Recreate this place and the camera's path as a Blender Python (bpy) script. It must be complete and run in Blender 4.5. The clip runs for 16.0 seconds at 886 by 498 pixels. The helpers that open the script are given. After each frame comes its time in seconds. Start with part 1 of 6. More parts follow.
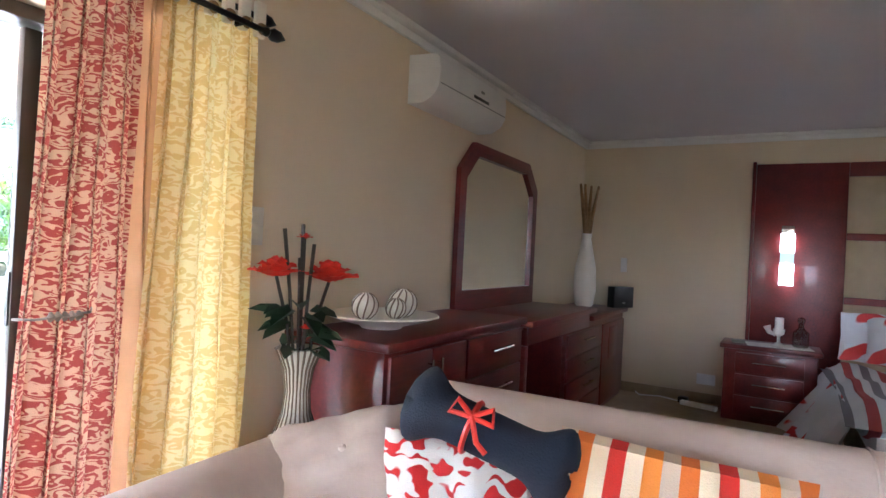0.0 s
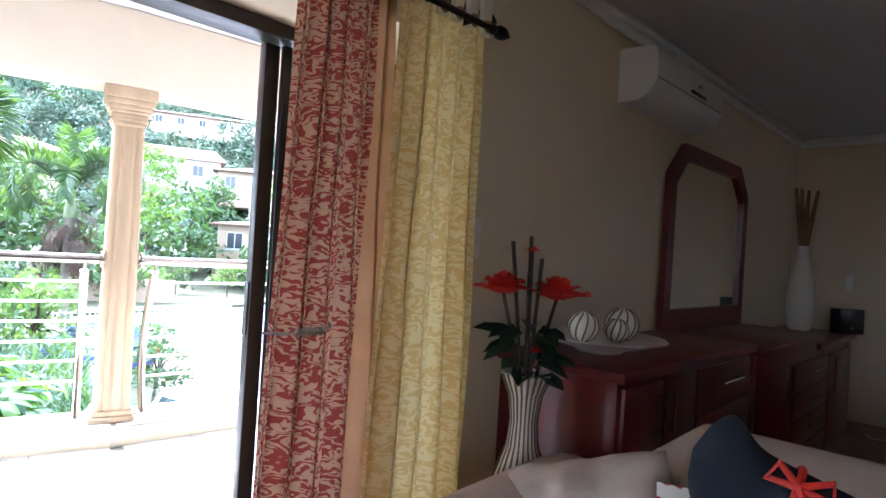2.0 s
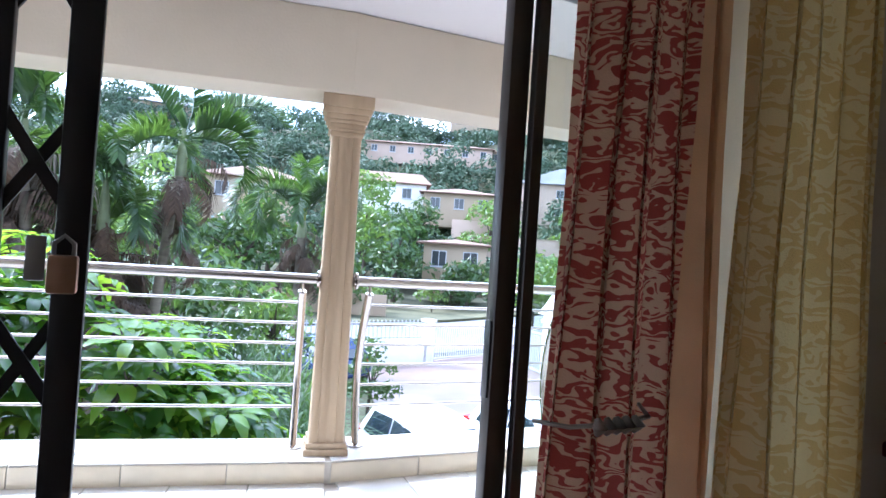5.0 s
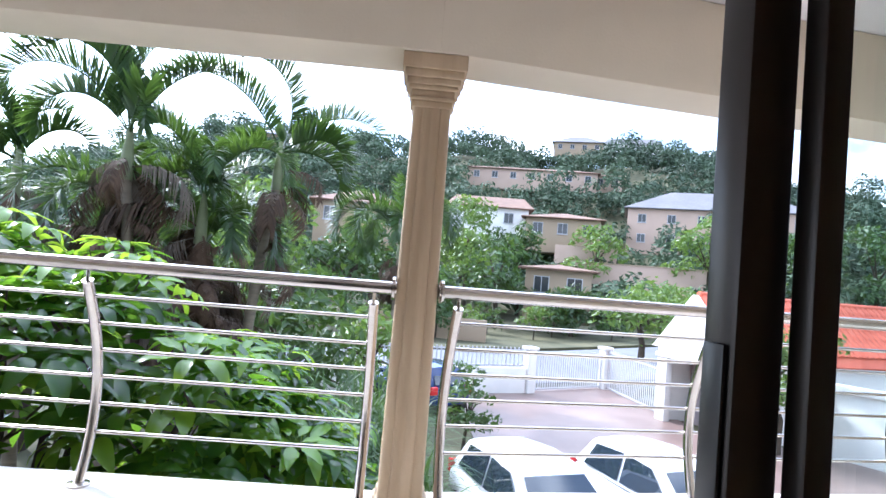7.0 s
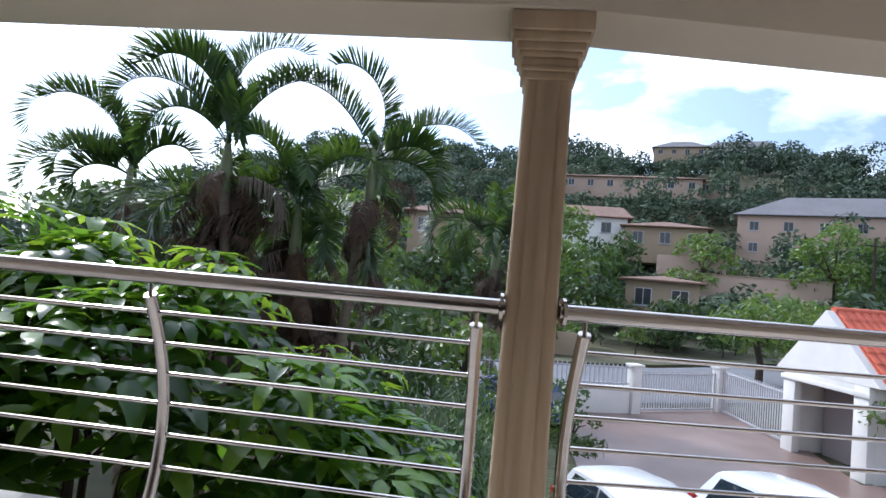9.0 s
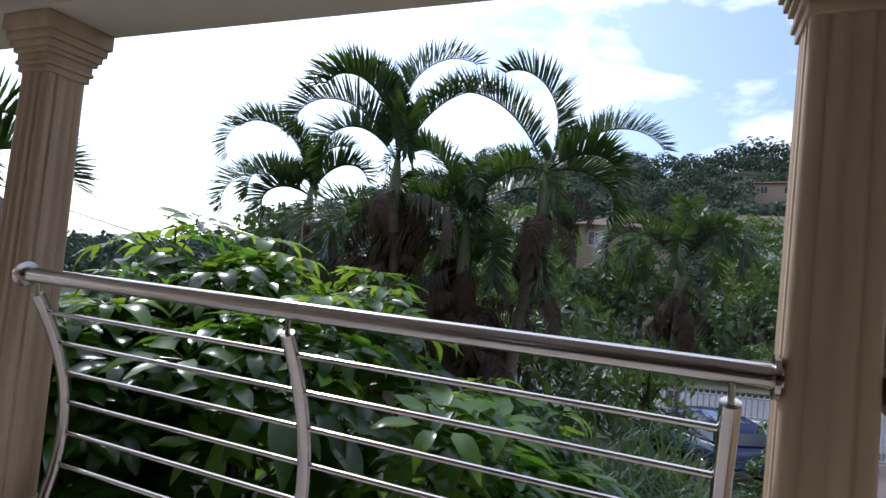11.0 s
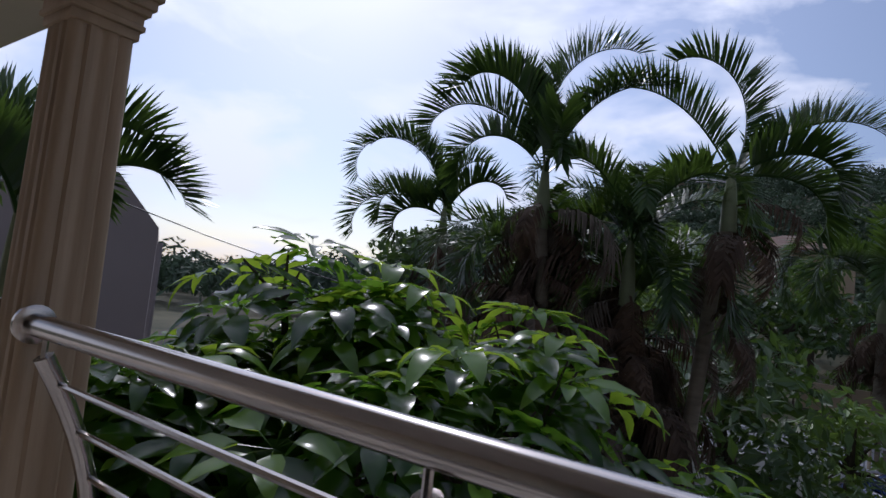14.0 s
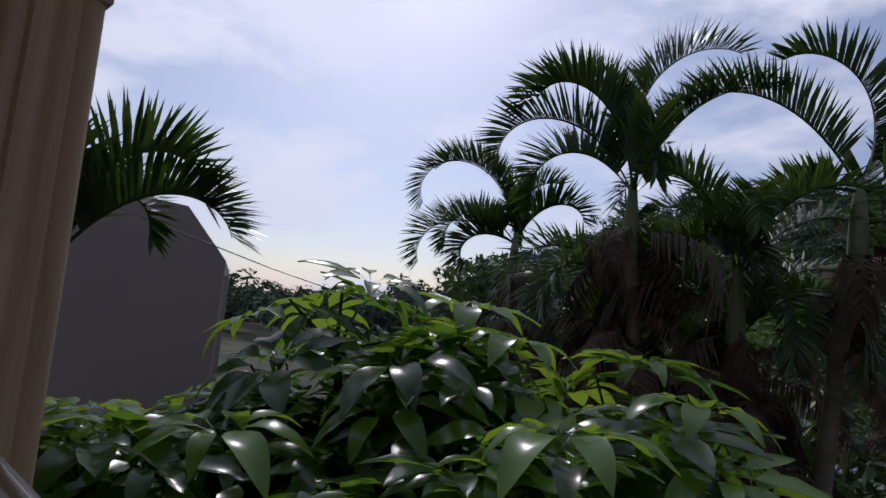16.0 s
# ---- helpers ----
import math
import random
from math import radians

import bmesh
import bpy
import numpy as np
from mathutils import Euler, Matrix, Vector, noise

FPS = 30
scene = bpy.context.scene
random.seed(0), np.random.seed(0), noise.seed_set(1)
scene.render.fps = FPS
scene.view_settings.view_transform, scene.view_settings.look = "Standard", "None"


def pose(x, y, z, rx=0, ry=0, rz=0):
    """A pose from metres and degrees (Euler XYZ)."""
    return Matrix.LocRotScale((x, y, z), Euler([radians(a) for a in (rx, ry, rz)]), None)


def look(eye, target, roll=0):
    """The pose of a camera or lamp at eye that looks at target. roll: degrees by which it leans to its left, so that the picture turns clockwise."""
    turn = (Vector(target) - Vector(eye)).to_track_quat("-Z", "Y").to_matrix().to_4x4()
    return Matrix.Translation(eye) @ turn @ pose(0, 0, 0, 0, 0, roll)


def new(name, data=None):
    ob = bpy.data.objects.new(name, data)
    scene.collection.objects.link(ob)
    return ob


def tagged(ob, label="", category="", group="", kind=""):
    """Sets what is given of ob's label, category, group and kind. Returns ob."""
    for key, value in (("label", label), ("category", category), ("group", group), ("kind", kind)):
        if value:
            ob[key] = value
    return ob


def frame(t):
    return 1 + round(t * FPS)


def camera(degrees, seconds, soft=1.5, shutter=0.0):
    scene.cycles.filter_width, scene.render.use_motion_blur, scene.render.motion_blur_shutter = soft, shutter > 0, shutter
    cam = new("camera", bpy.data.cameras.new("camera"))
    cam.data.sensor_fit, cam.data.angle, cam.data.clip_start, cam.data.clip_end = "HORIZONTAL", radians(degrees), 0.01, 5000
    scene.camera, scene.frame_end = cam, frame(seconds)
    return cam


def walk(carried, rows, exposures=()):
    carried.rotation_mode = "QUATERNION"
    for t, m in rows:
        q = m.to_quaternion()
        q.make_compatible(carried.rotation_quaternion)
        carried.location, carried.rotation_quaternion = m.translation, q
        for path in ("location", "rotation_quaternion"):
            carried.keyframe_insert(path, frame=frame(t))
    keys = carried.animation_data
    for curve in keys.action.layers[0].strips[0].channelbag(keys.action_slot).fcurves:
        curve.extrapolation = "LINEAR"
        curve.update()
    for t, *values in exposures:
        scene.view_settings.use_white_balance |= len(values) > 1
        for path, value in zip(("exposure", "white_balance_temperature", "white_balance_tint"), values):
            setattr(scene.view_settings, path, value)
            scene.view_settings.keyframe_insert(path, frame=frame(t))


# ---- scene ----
cam = camera(74.5, 16.0)
PATH = [
    (0, (-0.642, -0.354, 1.3), (-1.636, 1.381, 1.306), 2.9),
    (0.5, (-0.741, -0.331, 1.3), (-1.859, 1.327, 1.31), 3.1),
    (1, (-0.809, -0.332, 1.298), (-2.038, 1.245, 1.309), 3.2),
    (1.5, (-0.889, -0.343, 1.303), (-2.213, 1.157, 1.307), 3.5),
    (2, (-1.001, -0.351, 1.303), (-2.395, 1.083, 1.311), 3.6),
    (2.5, (-1.101, -0.371, 1.312), (-2.558, 0.999, 1.318), 3.6),
    (3, (-1.187, -0.368, 1.318), (-2.719, 0.917, 1.319), 3.6),
    (3.5, (-1.288, -0.315, 1.324), (-2.909, 0.856, 1.322), 3.5),
    (4, (-1.432, -0.23, 1.323), (-3.12, 0.841, 1.326), 3.5),
    (4.5, (-1.552, -0.177, 1.321), (-3.289, 0.815, 1.328), 3.5),
    (4.7, (-1.587, -0.157, 1.316), (-3.344, 0.797, 1.329), 3.6),
    (6.8, (-2.35, 0.19, 1.206), (-4.262, 0.776, 1.293), 4.7),
    (7, (-2.397, 0.208, 1.201), (-4.313, 0.774, 1.289), 4.7),
    (7.5, (-2.503, 0.24, 1.198), (-4.442, 0.723, 1.287), 4.8),
    (8, (-2.647, 0.259, 1.2), (-4.604, 0.661, 1.292), 4.8),
    (8.5, (-2.804, 0.272, 1.205), (-4.773, 0.605, 1.3), 4.8),
    (9, (-2.931, 0.265, 1.21), (-4.912, 0.518, 1.308), 4.9),
    (9.5, (-3.12, 0.276, 1.239), (-5.112, 0.415, 1.334), 5.1),
    (10, (-3.298, 0.278, 1.265), (-5.296, 0.271, 1.359), 5.3),
    (10.2, (-3.346, 0.268, 1.269), (-5.342, 0.186, 1.365), 5.4),
    (12.3, (-4.006, 0.057, 1.274), (-5.928, -0.486, 1.379), 6.0),
    (12.5, (-4.084, 0.03, 1.286), (-5.998, -0.542, 1.395), 6.1),
    (13, (-4.244, -0.042, 1.295), (-6.138, -0.674, 1.413), 6.1),
    (13.5, (-4.428, -0.174, 1.319), (-6.306, -0.853, 1.441), 6.1),
    (14, (-4.579, -0.269, 1.328), (-6.43, -1.015, 1.463), 6.1),
    (14.5, (-4.742, -0.341, 1.353), (-6.557, -1.167, 1.5), 6.0),
    (15, (-4.884, -0.406, 1.361), (-6.666, -1.299, 1.518), 6.0),
    (15.5, (-5.009, -0.495, 1.372), (-6.772, -1.425, 1.543), 6.0),
    (16, (-5.114, -0.591, 1.397), (-6.862, -1.542, 1.603), 5.7),
]
EXPOSURES = [(0.0, 5.2, 5400, 12), (1.0, 4.65, 5400, 12), (1.5, 4.15, 5350, 12), (2.0, 3.65, 5200, 11), (2.5, 3.25, 5150, 11), (3.5, 2.75, 5100, 10),
             (4.5, 2.4, 5100, 10), (7.0, 1.8, 5500, 11), (8.5, 0.75, 5700, 11), (10.0, 0.25, 5750, 12), (12.5, -0.65, 5550, 17), (14.5, -1.2, 5800, 19),
             (16.0, -1.4, 5900, 20)]
walk(cam, [(t, look(eye, target, roll)) for t, eye, target, roll in PATH], EXPOSURES)

# ---- light ----
SUN_DIR = Vector((-0.72, -0.50, 0.80)).normalized()
world = bpy.data.worlds.new("world")
scene.world = world
world.use_nodes = True
wn, wl = world.node_tree.nodes, world.node_tree.links
wn.clear()
sky = wn.new("ShaderNodeTexSky")
sky.sky_type = "NISHITA"
sky.sun_disc = False
sky.sun_elevation = math.asin(SUN_DIR.z)
sky.sun_rotation = math.atan2(SUN_DIR.x, SUN_DIR.y)
tc = wn.new("ShaderNodeTexCoord")
mp = wn.new("ShaderNodeMapping")
mp.inputs["Scale"].default_value = (1.0, 1.0, 2.6)
cl = wn.new("ShaderNodeTexNoise")
cl.inputs["Scale"].default_value = 3.0
cl.inputs["Detail"].default_value = 7.0
cl.inputs["Roughness"].default_value = 0.55
cl.inputs["Distortion"].default_value = 0.35
ramp = wn.new("ShaderNodeValToRGB")
ramp.color_ramp.elements[0].position = 0.43
ramp.color_ramp.elements[0].color = (0.12, 0.12, 0.12, 1)
ramp.color_ramp.elements[1].position = 0.58
mixc = wn.new("ShaderNodeMixRGB")
mixc.inputs[2].default_value = (9.0, 9.3, 9.9, 1)
bg = wn.new("ShaderNodeBackground")
bg.inputs[1].default_value = 0.115
wo = wn.new("ShaderNodeOutputWorld")
wl.new(tc.outputs["Generated"], mp.inputs[0])
wl.new(mp.outputs[0], cl.inputs["Vector"])
wl.new(cl.outputs["Fac"], ramp.inputs[0])
wl.new(ramp.outputs[0], mixc.inputs[0])
wl.new(sky.outputs[0], mixc.inputs[1])
# clouds are brightest towards the sun
sdir = wn.new("ShaderNodeVectorMath")
sdir.operation = "DOT_PRODUCT"
sdir.inputs[1].default_value = SUN_DIR
halo = wn.new("ShaderNodeMapRange")
halo.inputs[1].default_value, halo.inputs[2].default_value = 0.25, 1.0
halo.inputs[3].default_value, halo.inputs[4].default_value = 1.0, 2.0
boost = wn.new("ShaderNodeVectorMath")
boost.operation = "SCALE"
wl.new(tc.outputs["Generated"], sdir.inputs[0])
wl.new(sdir.outputs["Value"], halo.inputs[0])
wl.new(mixc.outputs[0], boost.inputs[0])
wl.new(halo.outputs[0], boost.inputs["Scale"])
wl.new(boost.outputs[0], bg.inputs[0])
wl.new(bg.outputs[0], wo.inputs[0])
sun = new("sun", bpy.data.lights.new("sun", "SUN"))
sun.data.energy, sun.data.angle, sun.data.color = 2.2, radians(4.0), (1.0, 0.95, 0.88)
sun.matrix_world = look(SUN_DIR * 50, (0, 0, 0))


# ---- materials ----
def mat(name, col, rough=0.6, metal=0.0, vary=0.12, scale=8.0, bump=0.0, bscale=60.0, spec=0.5, trans=0.0,
        col2=None, stretch=(1, 1, 1), rand=0.0, coat=0.0, tcol=None):
    m = bpy.data.materials.new(name)
    m.use_nodes = True
    n, l = m.node_tree.nodes, m.node_tree.links
    b = n["Principled BSDF"]
    b.inputs["Roughness"].default_value = rough
    b.inputs["Metallic"].default_value = metal
    b.inputs["Specular IOR Level"].default_value = spec
    b.inputs["Coat Weight"].default_value = coat
    t = n.new("ShaderNodeTexCoord")
    mpn = n.new("ShaderNodeMapping")
    mpn.inputs["Scale"].default_value = stretch
    l.new(t.outputs["Object"], mpn.inputs[0])
    n1 = n.new("ShaderNodeTexNoise")
    n1.inputs["Scale"].default_value = scale
    n1.inputs["Detail"].default_value = 6
    n2 = n.new("ShaderNodeTexNoise")
    n2.inputs["Scale"].default_value = scale * 0.13
    l.new(mpn.outputs[0], n1.inputs["Vector"])
    l.new(mpn.outputs[0], n2.inputs["Vector"])
    add = n.new("ShaderNodeMath")
    add.operation = "ADD"
    l.new(n1.outputs["Fac"], add.inputs[0])
    l.new(n2.outputs["Fac"], add.inputs[1])
    rp = n.new("ShaderNodeMapRange")
    rp.inputs[1].default_value, rp.inputs[2].default_value = 0.65, 1.35
    l.new(add.outputs[0], rp.inputs[0])
    mx = n.new("ShaderNodeMixRGB")
    dark = [c * (1 - vary) for c in col]
    lite = list(col2) if col2 else [min(1, c * (1 + vary)) for c in col]
    mx.inputs[1].default_value = (*dark, 1)
    mx.inputs[2].default_value = (*lite, 1)
    l.new(rp.outputs[0], mx.inputs[0])
    out = mx.outputs[0]
    if rand:
        oi = n.new("ShaderNodeObjectInfo")
        ge = n.new("ShaderNodeNewGeometry")
        ad = n.new("ShaderNodeMath")
        ad.operation = "ADD"
        l.new(oi.outputs["Random"], ad.inputs[0])
        l.new(ge.outputs["Random Per Island"], ad.inputs[1])
        mr = n.new("ShaderNodeMapRange")
        mr.inputs[1].default_value, mr.inputs[2].default_value = 0.0, 2.0
        mr.inputs[3].default_value, mr.inputs[4].default_value = 1 - rand, 1 + rand
        l.new(ad.outputs[0], mr.inputs[0])
        hs = n.new("ShaderNodeHueSaturation")
        l.new(mr.outputs[0], hs.inputs["Value"])
        l.new(out, hs.inputs["Color"])
        out = hs.outputs[0]
    l.new(out, b.inputs["Base Color"])
    if bump:
        n3 = n.new("ShaderNodeTexNoise")
        n3.inputs["Scale"].default_value = bscale
        n3.inputs["Detail"].default_value = 4
        l.new(mpn.outputs[0], n3.inputs["Vector"])
        bp = n.new("ShaderNodeBump")
        bp.inputs["Strength"].default_value = bump
        bp.inputs["Distance"].default_value = 0.01
        l.new(n3.outputs["Fac"], bp.inputs["Height"])
        l.new(bp.outputs[0], b.inputs["Normal"])
    if trans:
        tr = n.new("ShaderNodeBsdfTranslucent")
        if tcol:
            tr.inputs[0].default_value = (*tcol, 1)
        else:
            l.new(out, tr.inputs[0])
        ms = n.new("ShaderNodeMixShader")
        ms.inputs[0].default_value = trans
        l.new(b.outputs[0], ms.inputs[1])
        l.new(tr.outputs[0], ms.inputs[2])
        l.new(ms.outputs[0], n["Material Output"].inputs[0])
    return m


def glow(name, col, power):
    m = mat(name, col)
    b = m.node_tree.nodes["Principled BSDF"]
    b.inputs["Emission Color"].default_value = (*col, 1)
    b.inputs["Emission Strength"].default_value = power
    return m


def damask(name, ground, figure, scale, trans, thresh=0.5, weave=0.3):
    """Woven cloth with a leafy figure in a second colour."""
    m = mat(name, ground, 0.75, bump=weave, bscale=300)
    n, l = m.node_tree.nodes, m.node_tree.links
    b = n["Principled BSDF"]
    t = n.new("ShaderNodeTexCoord")
    ns = n.new("ShaderNodeTexNoise")
    ns.inputs["Scale"].default_value = scale * 0.8
    ns.inputs["Detail"].default_value = 1
    l.new(t.outputs["UV"], ns.inputs["Vector"])
    mix = n.new("ShaderNodeMixRGB")
    mix.inputs[0].default_value = 0.09
    l.new(t.outputs["UV"], mix.inputs[1])
    l.new(ns.outputs["Color"], mix.inputs[2])
    v = n.new("ShaderNodeTexVoronoi")
    v.feature = "SMOOTH_F1"
    v.inputs["Scale"].default_value = scale
    v.inputs["Randomness"].default_value = 0.55
    v.inputs["Smoothness"].default_value = 0.15
    w = n.new("ShaderNodeTexWave")
    w.wave_type = "RINGS"
    w.inputs["Scale"].default_value = scale * 0.42
    w.inputs["Distortion"].default_value = 9
    w.inputs["Detail"].default_value = 1.5
    w.inputs["Detail Scale"].default_value = 1.6
    l.new(mix.outputs[0], v.inputs["Vector"])
    l.new(mix.outputs[0], w.inputs["Vector"])
    ad = n.new("ShaderNodeMath")
    ad.operation = "MULTIPLY_ADD"
    ad.inputs[1].default_value = 0.42
    l.new(w.outputs["Fac"], ad.inputs[0])
    l.new(v.outputs["Distance"], ad.inputs[2])
    r = n.new("ShaderNodeMapRange")
    r.inputs[1].default_value, r.inputs[2].default_value = thresh - 0.025, thresh + 0.025
    l.new(ad.outputs[0], r.inputs[0])
    c = n.new("ShaderNodeMixRGB")
    c.inputs[1].default_value = (*ground, 1)
    c.inputs[2].default_value = (*figure, 1)
    l.new(r.outputs[0], c.inputs[0])
    l.new(c.outputs[0], b.inputs["Base Color"])
    if trans:
        tr = n.new("ShaderNodeBsdfTranslucent")
        l.new(c.outputs[0], tr.inputs[0])
        ms = n.new("ShaderNodeMixShader")
        ms.inputs[0].default_value = trans
        l.new(b.outputs[0], ms.inputs[1])
        l.new(tr.outputs[0], ms.inputs[2])
        l.new(ms.outputs[0], n["Material Output"].inputs[0])
    return m


def stripes(name, cols, width):
    m = mat(name, cols[0], 0.8, bump=0.25, bscale=260)
    n, l = m.node_tree.nodes, m.node_tree.links
    t = n.new("ShaderNodeTexCoord")
    s = n.new("ShaderNodeSeparateXYZ")
    d = n.new("ShaderNodeMath")
    d.operation = "DIVIDE"
    d.inputs[1].default_value = width
    f = n.new("ShaderNodeMath")
    f.operation = "FRACT"
    r = n.new("ShaderNodeValToRGB")
    r.color_ramp.interpolation = "CONSTANT"
    k = len(cols)
    while len(r.color_ramp.elements) < k:
        r.color_ramp.elements.new(0.5)
    for i, c in enumerate(cols):
        r.color_ramp.elements[i].position = i / k
        r.color_ramp.elements[i].color = (*c, 1)
    l.new(t.outputs["UV"], s.inputs[0])
    l.new(s.outputs[0], d.inputs[0])
    l.new(d.outputs[0], f.inputs[0])
    l.new(f.outputs[0], r.inputs[0])
    l.new(r.outputs[0], n["Principled BSDF"].inputs["Base Color"])
    return m


def glass(name, col=(0.92, 0.96, 0.95)):
    m = bpy.data.materials.new(name)
    m.use_nodes = True
    n, l = m.node_tree.nodes, m.node_tree.links
    tr, gl, ms = n.new("ShaderNodeBsdfTransparent"), n.new("ShaderNodeBsdfGlossy"), n.new("ShaderNodeMixShader")
    tr.inputs[0].default_value = (*col, 1)
    gl.inputs["Roughness"].default_value = 0.02
    ms.inputs[0].default_value = 0.07
    l.new(tr.outputs[0], ms.inputs[1])
    l.new(gl.outputs[0], ms.inputs[2])
    l.new(ms.outputs[0], n["Material Output"].inputs[0])
    return m


M_WALL = mat("cream_wall_paint", (0.70, 0.58, 0.42), 0.6, vary=0.03, scale=3, bump=0.08, bscale=120)
M_CEIL = mat("ceiling_paint", (0.66, 0.62, 0.62), 0.8, vary=0.03, scale=2, bump=0.06, bscale=90)
M_WHITE = mat("white_trim_paint", (0.76, 0.74, 0.70), 0.5, vary=0.03)
M_EXT = mat("cream_exterior_plaster", (0.64, 0.56, 0.45), 0.8, vary=0.05, scale=3, bump=0.12, bscale=70)
M_CARPET = mat("beige_floor_covering", (0.36, 0.27, 0.18), 0.8, vary=0.15, scale=14, bump=0.3, bscale=220)
M_TILE = mat("pale_glazed_tile", (0.78, 0.74, 0.68), 0.3, vary=0.05, scale=5, rand=0.04)
M_GROUT = mat("tile_grout", (0.62, 0.57, 0.50), 0.9)
M_KTILE = mat("cream_kerb_tile", (0.76, 0.66, 0.50), 0.4, vary=0.08, scale=9, rand=0.05)
M_COL = mat("stained_column_plaster", (0.48, 0.34, 0.21), 0.7, vary=0.34, scale=9, bump=0.25, bscale=45,
            col2=(0.60, 0.46, 0.31), stretch=(1, 1, 0.12))
M_STEEL = mat("brushed_stainless", (0.52, 0.48, 0.45), 0.2, 1.0, vary=0.06, scale=40, stretch=(1, 1, 6))
M_WOOD = mat("cherry_stained_wood", (0.15, 0.012, 0.011), 0.32, vary=0.4, scale=10, col2=(0.20, 0.018, 0.015),
             bump=0.05, bscale=50, stretch=(6, 0.6, 6), coat=0.1)
M_MIRROR = mat("mirror_silver", (0.85, 0.87, 0.86), 0.02, 1.0, vary=0.0)
M_AC = mat("white_plastic", (0.72, 0.70, 0.67), 0.35, vary=0.02)
M_DARK = mat("black_plastic", (0.012, 0.012, 0.014), 0.35, vary=0.1)
M_ALU = mat("bronze_aluminium", (0.035, 0.028, 0.025), 0.35, 0.4, vary=0.1)
M_GATE = mat("black_gate_paint", (0.012, 0.010, 0.012), 0.4, vary=0.2)
M_IRON = mat("dark_wrought_iron", (0.02, 0.018, 0.018), 0.45, 0.6)
M_GREYMET = mat("worn_grey_metal", (0.32, 0.31, 0.29), 0.4, 0.9)
M_BRASS = mat("padlock_brass", (0.45, 0.27, 0.18), 0.4, 0.8)
M_SOFA = mat("beige_suede", (0.50, 0.38, 0.31), 0.9, vary=0.12, scale=5, bump=0.25, bscale=28, col2=(0.60, 0.48, 0.41))
M_NAVY = mat("navy_felt", (0.012, 0.017, 0.030), 0.9, vary=0.2, bump=0.3, bscale=200)
M_RIBBON = mat("red_ribbon", (0.62, 0.03, 0.015), 0.45)
M_REDCUSH = damask("red_white_print", (0.62, 0.012, 0.012), (0.82, 0.76, 0.70), 17.0, 0.0, 0.66)
M_STRIPE = stripes("striped_cloth", [(0.72, 0.17, 0.02), (0.78, 0.62, 0.42), (0.55, 0.02, 0.01), (0.76, 0.60, 0.42),
                                     (0.80, 0.25, 0.03), (0.62, 0.48, 0.36)], 0.24)
M_CURTRED = damask("red_figured_curtain", (0.31, 0.05, 0.04), (0.56, 0.35, 0.23), 38.0, 0.30, 0.70)
M_CURTTAN = mat("tan_curtain_band", (0.66, 0.40, 0.22), 0.8, trans=0.4, bump=0.2, bscale=300)
M_CURTYEL = damask("yellow_sheer_curtain", (0.76, 0.55, 0.22), (0.86, 0.71, 0.38), 32.0, 0.45, 0.68)
M_RING = mat("cream_eyelet_band", (0.82, 0.74, 0.58), 0.6)
M_VASE = mat("cream_ceramic", (0.74, 0.68, 0.58), 0.35, vary=0.05)
M_STRIPEW = mat("brown_glaze_line", (0.17, 0.11, 0.07), 0.4)
M_ROSE = mat("red_silk_petal", (0.74, 0.035, 0.012), 0.6, vary=0.25, scale=20, trans=0.2)
M_LEAFD = mat("dark_silk_leaf", (0.012, 0.035, 0.012), 0.5, vary=0.3)
M_STEMD = mat("dark_stem", (0.035, 0.022, 0.014), 0.6)
M_REED = mat("dried_reed", (0.28, 0.16, 0.07), 0.8, vary=0.3, scale=40)
M_BED = damask("bed_print", (0.66, 0.66, 0.68), (0.52, 0.03, 0.03), 3.2, 0.0, 0.86)
M_BEDG = stripes("bed_throw_stripes", [(0.62, 0.62, 0.64), (0.22, 0.21, 0.23), (0.66, 0.66, 0.68), (0.42, 0.06, 0.06)], 0.22)
M_INSET = mat("beige_headboard_cloth", (0.46, 0.36, 0.24), 0.85, bump=0.2, bscale=200)
M_LAMPGL = glow("lit_glass", (0.86, 0.95, 1.0), 0.30)
M_LAMPMID = glow("lit_glass_middle", (0.45, 0.62, 0.68), 0.05)
M_GLASS = glass("clear_glass")
M_CRYSTAL = glass("bottle_glass", (0.7, 0.66, 0.64))
M_PAPER = mat("white_doily", (0.75, 0.72, 0.68), 0.8)

M_GROUND = mat("garden_soil_grass", (0.035, 0.05, 0.018), 0.95, vary=0.5, scale=0.6, col2=(0.11, 0.10, 0.05), bump=0.4, bscale=6)
M_DRIVE = mat("wet_brown_paving", (0.19, 0.125, 0.105), 0.32, vary=0.25, scale=0.9, col2=(0.27, 0.19, 0.165), bump=0.15, bscale=20)
M_ROAD = mat("grey_asphalt", (0.15, 0.155, 0.17), 0.8, vary=0.15, scale=0.5, bump=0.2, bscale=30)
M_PLWHITE = mat("white_outdoor_plaster", (0.72, 0.70, 0.67), 0.8, vary=0.1, scale=1.5, bump=0.1)
M_PLTAN = mat("tan_house_plaster", (0.33, 0.25, 0.17), 0.85, vary=0.1, scale=0.5)
M_PLPINK = mat("peach_house_plaster", (0.44, 0.32, 0.25), 0.85, vary=0.1, scale=0.4)
M_PLGREY = mat("grey_house_plaster", (0.24, 0.20, 0.195), 0.85, vary=0.06, scale=0.8, bump=0.1, bscale=12)
M_ROOFG = mat("grey_roof_tile", (0.13, 0.125, 0.135), 0.7, vary=0.2, scale=2)
